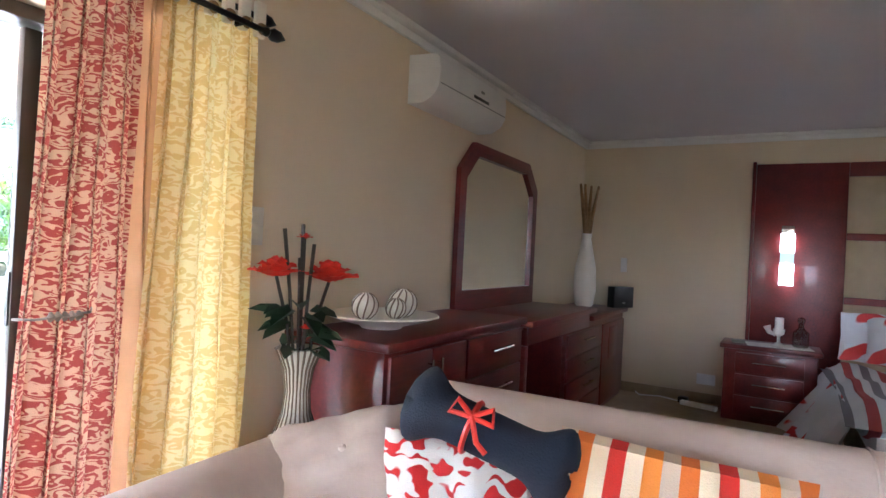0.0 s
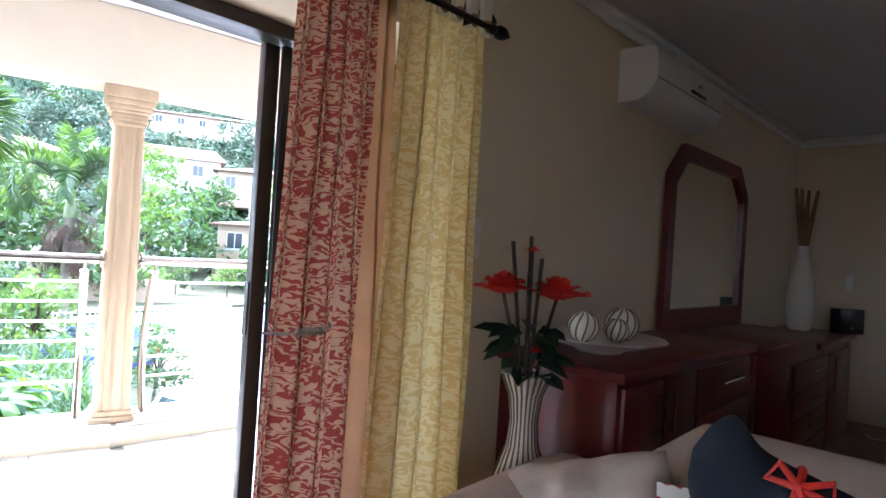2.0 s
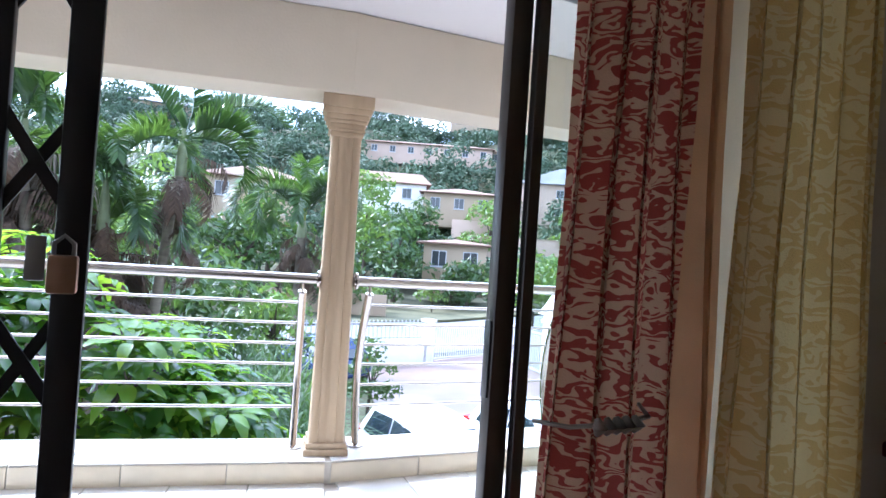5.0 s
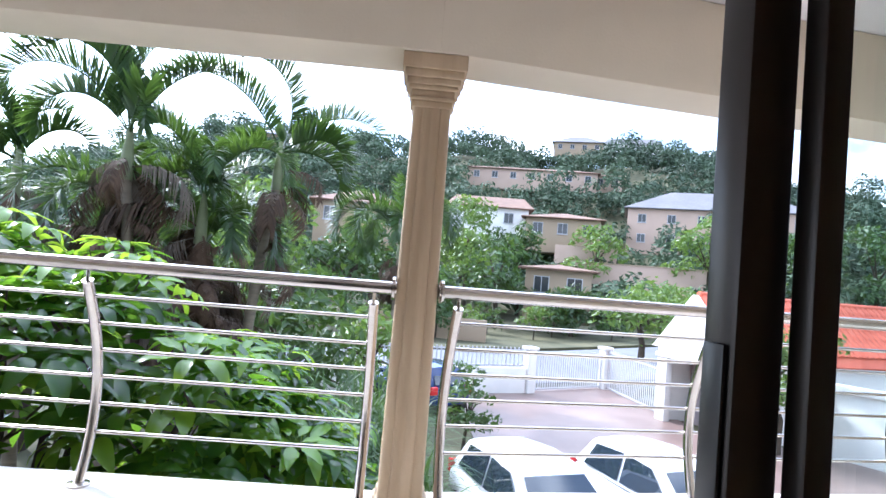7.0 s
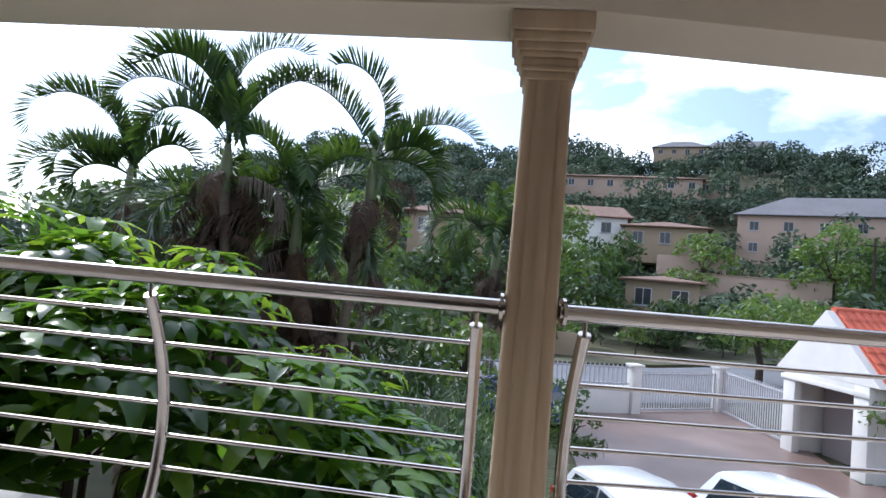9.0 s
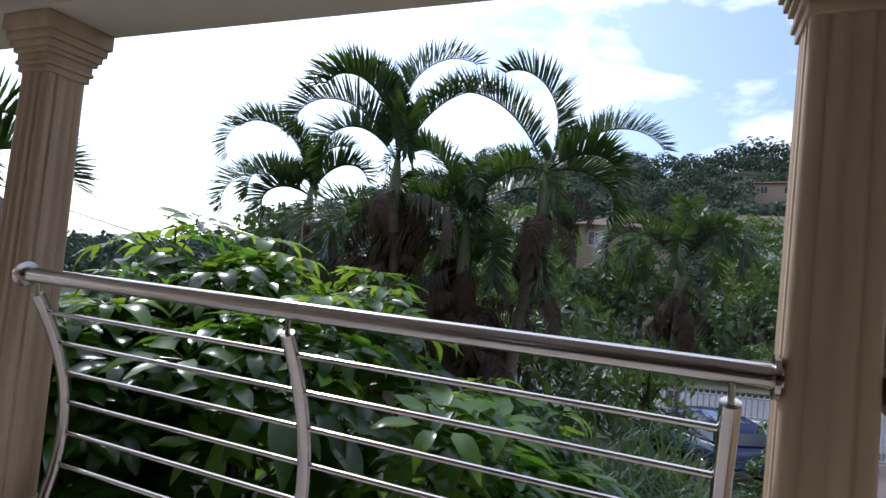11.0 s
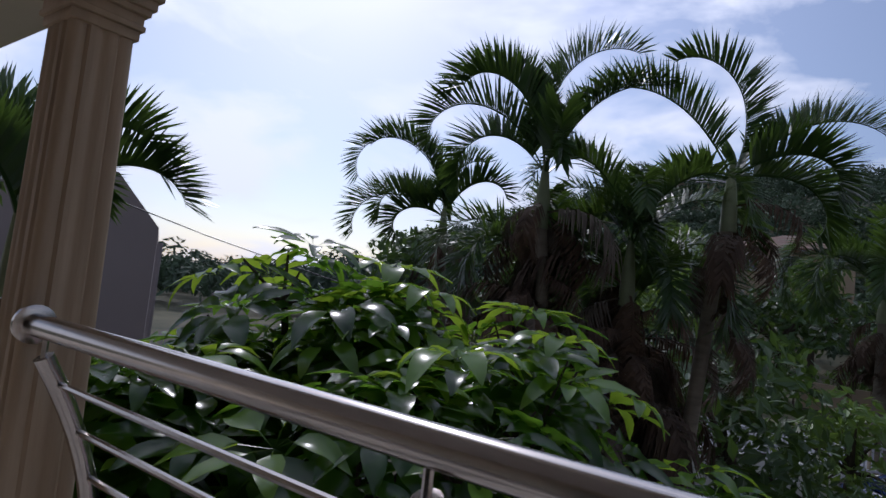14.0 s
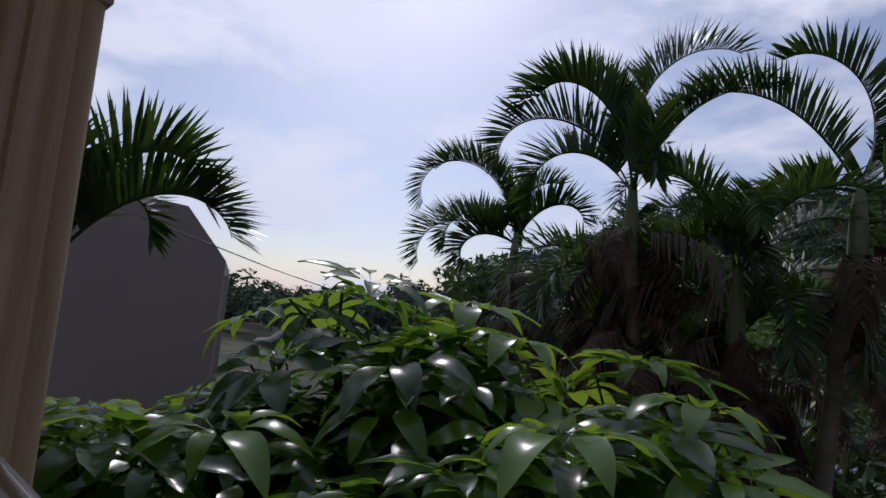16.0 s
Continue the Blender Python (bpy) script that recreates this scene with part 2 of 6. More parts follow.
M_ROOFB = mat("brown_roof_tile", (0.17, 0.10, 0.07), 0.8, vary=0.25, scale=1.5)
M_ROOFR = mat("orange_clay_tile", (0.50, 0.10, 0.05), 0.6, vary=0.2, scale=6, rand=0.12)
M_WIN = mat("dark_window_glass", (0.03, 0.035, 0.04), 0.1, vary=0.1)
M_CARW = mat("white_car_paint", (0.74, 0.76, 0.78), 0.18, vary=0.02, coat=0.6)
M_CARB = mat("blue_car_paint", (0.02, 0.04, 0.13), 0.2, vary=0.05, coat=0.6)
M_CARGL = mat("car_window_glass", (0.02, 0.03, 0.045), 0.05, vary=0.05, coat=1.0)
M_TYRE = mat("tyre_rubber", (0.018, 0.018, 0.018), 0.8)
M_RIM = mat("alloy_rim", (0.5, 0.5, 0.5), 0.3, 0.9)
M_TAIL = mat("red_tail_light", (0.55, 0.02, 0.02), 0.2)
M_FENCEW = mat("white_fence_paint", (0.45, 0.45, 0.48), 0.5)
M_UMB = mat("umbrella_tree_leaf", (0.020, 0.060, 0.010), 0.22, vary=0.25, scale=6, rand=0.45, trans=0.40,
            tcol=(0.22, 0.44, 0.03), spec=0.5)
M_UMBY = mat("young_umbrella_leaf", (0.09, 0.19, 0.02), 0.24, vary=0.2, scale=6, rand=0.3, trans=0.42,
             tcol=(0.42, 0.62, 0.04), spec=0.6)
M_PALM = mat("palm_leaflet", (0.030, 0.065, 0.020), 0.35, vary=0.25, scale=3, rand=0.35, trans=0.3, tcol=(0.13, 0.22, 0.03))
M_PALMY = mat("young_palm_spear", (0.22, 0.26, 0.03), 0.4, trans=0.3)
M_DEAD = mat("dead_palm_frond", (0.075, 0.046, 0.028), 0.9, vary=0.4, scale=3, rand=0.4, trans=0.15)
M_DEADG = mat("grey_dead_frond", (0.13, 0.105, 0.08), 0.9, vary=0.3, scale=3, rand=0.3, trans=0.15)
M_TRUNK = mat("palm_trunk", (0.15, 0.125, 0.09), 0.9, vary=0.4, scale=4, bump=0.6, bscale=14, stretch=(1, 1, 4))
M_SHAFT = mat("palm_crownshaft", (0.13, 0.15, 0.07), 0.6, vary=0.2)
M_BARK = mat("dark_bark", (0.05, 0.038, 0.026), 0.95, vary=0.4, bump=0.5, bscale=20)
M_LEAF = mat("garden_leaf", (0.035, 0.075, 0.018), 0.45, vary=0.3, scale=1.5, rand=0.4, trans=0.25, tcol=(0.12, 0.20, 0.03))
M_LEAFY = mat("bright_garden_leaf", (0.08, 0.14, 0.025), 0.45, vary=0.3, scale=1.5, rand=0.4, trans=0.3, tcol=(0.22, 0.33, 0.05))
# hillside leaf colours are lightened and blued to paint in distance haze
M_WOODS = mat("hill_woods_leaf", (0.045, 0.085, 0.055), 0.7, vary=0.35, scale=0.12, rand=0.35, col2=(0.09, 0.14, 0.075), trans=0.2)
M_GRASSY = mat("spiky_shrub_leaf", (0.04, 0.09, 0.02), 0.4, vary=0.3, rand=0.35, trans=0.3, tcol=(0.14, 0.24, 0.04))


# ---- helpers for shapes ----
def thing(name, loc=(0, 0, 0), rz=0.0, label="", category="", group="", kind=""):
    e = new(name)
    e.empty_display_size = 0.1
    e.matrix_basis = pose(*loc, 0, 0, rz)
    return tagged(e, label, category, group, kind)


def finish(bm, name, material, smooth=True):
    me = bpy.data.meshes.new(name)
    bm.normal_update()
    bm.to_mesh(me)
    bm.free()
    for m in material if isinstance(material, (list, tuple)) else [material]:
        me.materials.append(m)
    if smooth:
        me.shade_smooth()
        me.set_sharp_from_angle(angle=radians(38))
    return me


def part(name, bm, material, parent, label="", smooth=True):
    me = bm if isinstance(bm, bpy.types.Mesh) else finish(bm, name, material, smooth)
    o = new(name, me)
    o.parent = parent
    if label:
        o["label"] = label
    return o


def solid(name, bm, material, label="", category="", kind="", group=""):
    return tagged(new(name, finish(bm, name, material)), label, category, group, kind)


def box(bm, lo, hi, bev=0.0, m=None):
    c = [(a + b) / 2 for a, b in zip(lo, hi)]
    s = [abs(b - a) for a, b in zip(lo, hi)]
    r = bmesh.ops.create_cube(bm, size=1.0, matrix=(m or Matrix()) @ Matrix.Translation(c) @ Matrix.Diagonal((*s, 1)))
    if bev:
        es = list({e for v in r["verts"] for e in v.link_edges})
        bmesh.ops.bevel(bm, geom=es, offset=bev, segments=2, affect="EDGES", profile=0.5)
    return bm


def B(lo, hi, bev=0.0):
    return box(bmesh.new(), lo, hi, bev)


def tube(bm, pts, radii, seg=10, caps=True):
    pts = [Vector(p) for p in pts]
    if not isinstance(radii, (list, tuple)):
        radii = [radii] * len(pts)
    rings, side = [], None
    for i, p in enumerate(pts):
        d = (pts[min(i + 1, len(pts) - 1)] - pts[max(i - 1, 0)]).normalized()
        if side is None:
            side = d.orthogonal().normalized()
        side = (side - d * side.dot(d)).normalized()
        up = d.cross(side)
        rings.append([bm.verts.new(p + (side * math.cos(a) + up * math.sin(a)) * radii[i])
                      for a in (2 * math.pi * k / seg for k in range(seg))])
    for a, b in zip(rings, rings[1:]):
        for k in range(seg):
            bm.faces.new((a[k], a[(k + 1) % seg], b[(k + 1) % seg], b[k]))
    if caps:
        bm.faces.new(rings[0][::-1])
        bm.faces.new(rings[-1])
    return bm


def T(pts, radii, seg=10):
    return tube(bmesh.new(), pts, radii, seg)


def lathe(bm, profile, seg=28, flute=0, depth=0.0, c=(0, 0)):
    rings = []
    for r, z in profile:
        rings.append([bm.verts.new((c[0] + rr * math.cos(a), c[1] + rr * math.sin(a), z)) for a, rr in
                      ((2 * math.pi * k / seg, r * (1 - depth * (0.5 + 0.5 * math.cos(flute * 2 * math.pi * k / seg)) if flute else 1))
                       for k in range(seg))])
    for a, b in zip(rings, rings[1:]):
        for k in range(seg):
            bm.faces.new((a[k], a[(k + 1) % seg], b[(k + 1) % seg], b[k]))
    bm.faces.new(rings[0][::-1])
    bm.faces.new(rings[-1])
    return bm


def cushion(bm, w, h, d, m=None, puff=0.5, wr=0.012, n=16, seed=0):
    """A stuffed square: w wide (x), h high (z), d thick (y), pinched at the rim, with soft creases."""
    m = m or Matrix()
    uv = bm.loops.layers.uv.verify()
    for sgn in (-1, 1):
        g = []
        for i in range(n + 1):
            row = []
            for j in range(n + 1):
                u, v = 2 * i / n - 1, 2 * j / n - 1
                t = ((1 - u ** 4) * (1 - v ** 4)) ** puff
                pin = 1 - 0.07 * (1 - abs(u * v)) * (abs(u) ** 6 + abs(v) ** 6) * 0.5
                k = noise.noise(Vector((u * 2.3 + seed, v * 2.3, sgn * 3))) * wr * t * 2
                row.append((bm.verts.new(m @ Vector((u * w / 2 * pin, sgn * (d / 2 * t + k), v * h / 2 * pin))), (u * w / 2, v * h / 2)))
            g.append(row)
        for i in range(n):
            for j in range(n):
                q = [g[i][j], g[i + 1][j], g[i + 1][j + 1], g[i][j + 1]]
                if sgn > 0:
                    q.reverse()
                f = bm.faces.new([a[0] for a in q])
                for lp, a in zip(f.loops, q):
                    lp[uv].uv = a[1]
    bmesh.ops.remove_doubles(bm, verts=bm.verts, dist=0.0008)
    return bm


def raw(name, verts, faces, material, smooth=False):
    me = bpy.data.meshes.new(name)
    me.from_pydata([tuple(v) for v in np.asarray(verts).tolist()], [], [tuple(f) for f in np.asarray(faces).tolist()] if not isinstance(faces, list) else faces)
    me.materials.append(material)
    if smooth:
        me.shade_smooth()
    return me


def leaf_cloud(rng, centres, radii, count, size, flat=0.7, lower=-0.5):
    """Small pointed leaves over the outsides of lumps: arrays of vertices and faces."""
    V, Fc, base = [], [], 0
    for c, r in zip(centres, radii):
        k = max(4, int(count * (np.mean(r) ** 2)))
        d = rng.normal(size=(k, 3))
        d[:, 2] = np.where(d[:, 2] < lower, -d[:, 2] * 0.5, d[:, 2])
        d /= np.linalg.norm(d, axis=1)[:, None]
        p = np.array(c) + d * np.array(r) * (0.72 + 0.4 * rng.random((k, 1)))
        nrm = d + rng.normal(size=(k, 3)) * flat
        nrm[:, 2] += 0.35
        nrm /= np.linalg.norm(nrm, axis=1)[:, None]
        a = np.cross(nrm, rng.normal(size=(k, 3)))
        a /= np.linalg.norm(a, axis=1)[:, None]
        b = np.cross(nrm, a)
        s = size * (0.6 + 0.8 * rng.random((k, 1)))
        q = np.stack([p - a * s, p - b * s * 0.42 + nrm * s * 0.12, p + a * s, p + b * s * 0.42 + nrm * s * 0.12], 1)
        V.append(q.reshape(-1, 3))
        Fc.append(np.arange(4 * k).reshape(-1, 4) + base)
        base += 4 * k
    return np.concatenate(V), np.concatenate(Fc)


def wall_with_holes(bm, axis, at, thick, a0, a1, z0, z1, holes):
    """A wall along an axis with rectangular openings (from, to, sill, head) cut through."""
    def put(u0, u1, w0, w1):
        if u1 - u0 < 1e-4 or w1 - w0 < 1e-4:
            return
        lo, hi = ((at, u0, w0), (at + thick, u1, w1)) if axis == "y" else ((u0, at, w0), (u1, at + thick, w1))
        box(bm, lo, hi)
    u = a0
    for h0, h1, s, t in sorted(holes):
        put(u, h0, z0, z1)
        put(h0, h1, z0, s)
        put(h0, h1, t, z1)
        u = h1
    put(u, a1, z0, z1)
    return bm


# ---- the room ----
WX, NY, CH = -2.42, 5.64, 2.5
DOOR0, DOOR1, HEAD = -1.9, 1.14, 2.02
TH = 0.40
EX, SY = 3.2, -3.2
solid("wall_west", wall_with_holes(bmesh.new(), "y", WX - TH, TH, SY, NY, 0, 2.66, [(DOOR0, DOOR1, 0, HEAD)]), M_WALL,
      "cream painted wall with a wide sliding door opening", "wall", "structure")
solid("wall_north", B((WX - TH, NY, 0), (EX, NY + 0.2, CH)), M_WALL, "cream painted bedroom wall behind the bed", "wall", "structure")
solid("wall_east", B((EX, SY, 0), (EX + 0.2, NY + 0.2, CH)), M_WALL, "cream painted plain wall", "wall", "structure")
# the south wall's opening is an unseen addition that lets daylight brighten the room
solid("wall_south", wall_with_holes(bmesh.new(), "x", SY - 0.2, 0.2, WX - TH, EX + 0.2, 0, CH, [(0.5, 1.6, 0.9, 2.0)]), M_WALL,
      "cream painted wall with an unseen opening added for light", "wall", "structure")
solid("floor", B((WX - TH, SY, -0.15), (EX, NY, 0)), M_CARPET, "beige bedroom floor", "floor", "structure")
solid("ceiling", B((WX, SY, CH), (EX, NY, CH + 0.12)), M_CEIL, "off-white painted ceiling", "ceiling", "structure")
bm = bmesh.new()
for lo, hi in (((WX, SY, CH - 0.07), (WX + 0.025, NY, CH)), ((WX, SY, CH - 0.03), (WX + 0.07, NY, CH)),
               ((WX + 0.025, NY - 0.025, CH - 0.07), (EX, NY, CH)), ((WX + 0.07, NY - 0.07, CH - 0.03), (EX, NY - 0.025, CH))):
    box(bm, lo, hi, 0.006)
solid("cornice", bm, M_WHITE, "white moulded ceiling cornice", "trim", "structure")
bm = bmesh.new()
box(bm, (WX, DOOR1 + 0.01, 0), (WX + 0.014, NY, 0.09), 0.003)
box(bm, (WX + 0.014, NY - 0.014, 0), (EX, NY, 0.09), 0.003)
solid("baseboard", bm, M_CARPET, "low brown tiled skirting", "trim", "structure")


# sliding door frame with a fixed light behind the curtain and a leaf slid open
door = thing("door_1", (-2.80, 0, 0), 0, "dark bronze aluminium sliding door, slid open", "door", kind="structure")
part("frame", box(box(box(B((-0.06, DOOR1 - 0.05, 0), (0.06, DOOR1 - 0.002, HEAD - 0.002), 0.004), (-0.06, DOOR0 + 0.002, HEAD - 0.05), (0.06, DOOR1 - 0.052, HEAD - 0.002), 0.004),
                      (-0.06, DOOR0 + 0.002, 0.002), (0.06, DOOR1 - 0.052, 0.018)), (-0.06, DOOR0 + 0.002, 0.02), (0.06, DOOR0 + 0.05, HEAD - 0.052)), M_ALU, door)
stile = part("fixed_stile", B((-0.013, 0.66, 0.02), (0.012, 0.692, HEAD - 0.052), 0.004), M_ALU, door)
part("leaf_stile", B((-0.055, 0.605, 0.02), (-0.015, 0.66, HEAD - 0.052), 0.004), M_ALU, door)
part("lock_plate", B((-0.048, 0.599, 0.98), (-0.022, 0.604, 1.16), 0.002), M_DARK, stile)
pane = part("pane", B((-0.003, 0.693, 0.02), (0.003, DOOR1 - 0.052, HEAD - 0.052)), M_GLASS, door)
pane.visible_shadow = False
leaf = part("glazed_leaf", box(box(box(B((-0.03, -0.47, 0.02), (0.01, -0.40, HEAD - 0.06), 0.004), (-0.03, -1.83, 0.02), (0.01, -1.76, HEAD - 0.06), 0.004),
                                   (-0.03, -1.76, 0.02), (0.01, -0.47, 0.11)), (-0.03, -1.76, HEAD - 0.13), (0.01, -0.47, HEAD - 0.06)), M_ALU, door)
pane = part("pane", B((-0.014, -1.76, 0.11), (-0.008, -0.47, HEAD - 0.13)), M_GLASS, leaf)
pane.visible_shadow = False


def lattice_gate(y_list, label):
    g = thing("security_gate", (-2.715, 0, 0), 0, label, "gate", "folding gates")
    for y, w in y_list:
        part("upright", B((-0.012, y - w / 2, 0.02), (0.012, y + w / 2, HEAD - 0.02), 0.003), M_GATE, g)
    for (ya, _), (yb, _) in zip(y_list, y_list[1:]):
        for z in [0.12 + 0.3 * k for k in range(6)]:
            for s, dx in ((1, 0.004), (-1, -0.004)):
                z0, z1 = (z, z + 0.17) if s > 0 else (z + 0.17, z)
                m = Matrix.Translation((dx, (ya + yb) / 2, z + 0.085)) @ Matrix.Rotation(math.atan2(z1 - z0, yb - ya), 4, "X")
                part("lattice_bar", box(bmesh.new(), (-0.003, -0.11, -0.009), (0.003, 0.11, 0.009), 0, m), M_GATE, g)
    return g


gate = lattice_gate([(-0.225, 0.045), (-0.33, 0.03), (-0.36, 0.02), (-0.45, 0.03), (-0.55, 0.03)], "black steel folding security gate, pushed aside")
lattice_gate([(0.86, 0.02), (0.97, 0.03)], "black steel folding gate end bundled behind the curtain")
pad = thing("padlock", (-2.70, -0.232, 1.24), 0, "worn brass padlock with keys on the black gate", "padlock")
part("body", B((0.0, -0.02, -0.03), (0.02, 0.02, 0.028), 0.005), M_BRASS, pad)
part("shackle", T([(0.01, -0.013, 0.026), (0.01, -0.013, 0.045), (0.01, 0, 0.057), (0.01, 0.013, 0.045), (0.01, 0.013, 0.026)], 0.0035, 8), M_GREYMET, pad)
part("key", B((0.026, -0.045, -0.01), (0.03, -0.02, 0.055), 0.002), M_GREYMET, pad)

# ---- the balcony ----
COL = [Vector((-5.03, 0.875, 0)), Vector((-5.715, -1.90, 0))]
U = (COL[0] - COL[1]).normalized()
N_OUT = Vector((-U.y, U.x, 0))
ANG = math.degrees(math.atan2(U.y, U.x))
BAY = (COL[0] - COL[1]).length
KERB = 0.12
BEND = 9.0
U2 = Matrix.Rotation(radians(BEND), 3, "Z") @ U
N2 = Vector((-U2.y, U2.x, 0))
BEAM0, BEAM1 = 2.19, 2.66


def along(s, off=0.0, z=0.0):
    """A place s metres along the balcony's edge from the middle column, off metres outward."""
    u, n = (U, N_OUT) if s <= 0 else (U2, N2)
    return COL[0] + u * s + n * off + Vector((0, 0, z))


S0, S1 = -6.6, 6.2
bm = bmesh.new()
p = [Vector((WX - TH, -9, 0)), Vector((WX - TH, 8, 0)), along(S1, 0.18), along(0, 0.18), along(S0, 0.18)]
vt = [bm.verts.new(q + Vector((0, 0, -0.012))) for q in p]
vb = [bm.verts.new(q + Vector((0, 0, -0.30))) for q in p]
bm.faces.new(vt)
bm.faces.new(vb[::-1])
for i in range(5):
    bm.faces.new((vt[i], vb[i], vb[(i + 1) % 5], vt[(i + 1) % 5]))
bmesh.ops.recalc_face_normals(bm, faces=bm.faces)
slab = solid("balcony_floor", bm, M_GROUT, "white glazed tile balcony floor", "floor", "structure")
bm = bmesh.new()
vt = [bm.verts.new(q + Vector((0, 0, BEAM1 + 0.1))) for q in p]
vb = [bm.verts.new(q + Vector((0, 0, BEAM1))) for q in p]
bm.faces.new(vt)
bm.faces.new(vb[::-1])
for i in range(5):
    bm.faces.new((vt[i], vb[i], vb[(i + 1) % 5], vt[(i + 1) % 5]))
bmesh.ops.recalc_face_normals(bm, faces=bm.faces)
solid("balcony_ceiling", bm, M_CEIL, "white painted balcony ceiling", "ceiling", "structure")
MB = Matrix.Translation(COL[0]) @ Matrix.Rotation(radians(ANG), 4, "Z")
MB2 = MB @ Matrix.Rotation(radians(BEND), 4, "Z")
solid("balcony_beam", box(box(bmesh.new(), (S0, -0.16, BEAM0), (0.02, 0.16, BEAM1 - 0.002), 0.006, MB), (-0.018, -0.158, BEAM0 + 0.001), (S1, 0.158, BEAM1 - 0.004), 0.006, MB2), M_EXT, "cream plastered beam over the balcony columns", "beam", "structure")
kerb = solid("balcony_kerb", box(box(bmesh.new(), (S0, -0.195, -0.01), (0.02, 0.2, KERB - 0.006), 0, MB), (-0.018, -0.194, -0.009), (S1, 0.199, KERB - 0.007), 0, MB2), M_GROUT, "low kerb faced with cream tiles", "kerb", "structure")
solid("outer_wall_above", B((WX - TH - 0.022, -9, 2.0 + 0.03), (WX - TH - 0.002, 8, BEAM1 - 0.002)), M_EXT, "cream plaster above the sliding door", "wall", "structure")
solid("outer_wall_north", B((WX - TH - 0.022, DOOR1, 0), (WX - TH - 0.002, 8, 2.028)), M_EXT, "cream plaster house wall on the balcony", "wall", "structure")
solid("outer_wall_south", B((WX - TH - 0.022, -9, 0), (WX - TH - 0.002, DOOR0, 2.028)), M_EXT, "cream plaster house wall on the balcony", "wall", "structure")


def column(c):
    """Fluted plaster column with a stepped square capital and base."""
    o = thing("column", (c.x, c.y, KERB), ANG, "tan fluted plaster column with moulded capital", "column", "balcony columns")
    bm = bmesh.new()
    h = BEAM0 - KERB
    n, rings = 56, []
    for k in range(9):
        z = 0.07 + (h - 0.30) * k / 8
        half = 0.103 - 0.016 * k / 8
        ring = []
        for i in range(n):
            a = 2 * math.pi * (i + 0.5) / n
            cx, cy = math.cos(a), math.sin(a)
            q = half / max(abs(cx), abs(cy))
            t = (cy if abs(cx) > abs(cy) else cx) / max(abs(cx), abs(cy))
            groove = 0.011 * max(0.0, math.cos(t * math.pi * 3.4)) ** 2 if abs(t) < 0.86 else 0.0
            rr = min(q, half * 1.30) - groove
            ring.append(bm.verts.new((rr * cx, rr * cy, z)))
        rings.append(ring)
    for a, b in zip(rings, rings[1:]):
        for i in range(n):
            bm.faces.new((a[i], a[(i + 1) % n], b[(i + 1) % n], b[i]))
    part("shaft", bm, M_COL, o)
    bm = bmesh.new()
    z = h - 0.235
    for w, t in ((0.094, 0.03), (0.104, 0.018), (0.099, 0.03), (0.112, 0.02), (0.122, 0.03), (0.134, 0.035), (0.146, 0.07)):
        box(bm, (-w, -w, z), (w, w, z + t + 0.0005), 0.005)
        z += t
    part("capital", bm, M_COL, o)
    part("base", box(B((-0.127, -0.127, 0.0), (0.127, 0.127, 0.04), 0.006), (-0.115, -0.115, 0.04), (0.115, 0.115, 0.072), 0.006), M_COL, o)
    return o


for k in (0, -1, -2):
    column(along(k * BAY))
column(along(3.03))

RAIL_Z = 1.122


def post_shape(z):
    """How far the bowed post stands outward at a height above the kerb."""
    t = z / 0.93
    return 0.085 * math.sin(math.pi * min(1, max(0, t)) ** 0.9) - 0.10 * t ** 3 + 0.03


def railing(s0, s1, posts):
    r = thing("balcony_railing", tuple(along((s0 + s1) / 2, 0, KERB)), ANG + (BEND if s1 > 0 else 0), "stainless steel balcony railing with bowed posts", "railing", "balcony railings")
    mid = (s0 + s1) / 2
    off = post_shape(0.93)
    part("handrail", T([(s0 - mid + 0.09, off, RAIL_Z - KERB), (s1 - mid - 0.09, off, RAIL_Z - KERB)], 0.03, 18), M_STEEL, r)
    for e, s in ((s0 - mid + 0.098, 1), (s1 - mid - 0.098, -1)):
        part("flange", T([(e, off, RAIL_Z - KERB), (e + 0.012 * s, off, RAIL_Z - KERB), (e + 0.016 * s, off, RAIL_Z - KERB)], [0.052, 0.052, 0.034], 20), M_STEEL, r)
    for ps in posts:
        x = ps - mid
        pt = part("post", T([(x, post_shape(0.93 * k / 14), 0.93 * k / 14) for k in range(15)], 0.0245, 14), M_STEEL, r)
        part("base_flange", T([(x, post_shape(0), 0.0), (x, post_shape(0), 0.012), (x, post_shape(0.0), 0.018)], [0.05, 0.05, 0.03], 18), M_STEEL, pt)
        part("spigot", T([(x, off, 0.92), (x, off, RAIL_Z - KERB - 0.02)], 0.008, 8), M_STEEL, pt)
    for k in range(6):
        z = 0.86 - 0.127 * k
        y = post_shape(z)
        part("bar", T([(posts[0] - mid, y, z), (posts[-1] - mid, y, z)], 0.009, 8), M_STEEL, r)
    return r


railing(-BAY, 0, [-BAY + 0.19, -1.45, -0.19])
railing(0, 3.03, [0.19, 1.535, 2.84])
railing(-2 * BAY, -BAY, [-2 * BAY + 0.19, -1.5 * BAY, -BAY - 0.19])


# ---- outdoors: ground and hill ----
G = -2.65
RNG = np.random.default_rng(7)
AZ = [-180, 10, 30, 43, 49, 54, 65, 71, 79, 85, 95, 104, 111, 118, 130, 180]
EL = [-3.4, 0.0, 4.6, 7.4, 10.2, 10.4, 9.6, 10.8, 9.8, 9.7, 8.9, 6.2, 2.2, -1.2, -3.4, -3.4]
RIDGE = 168.0


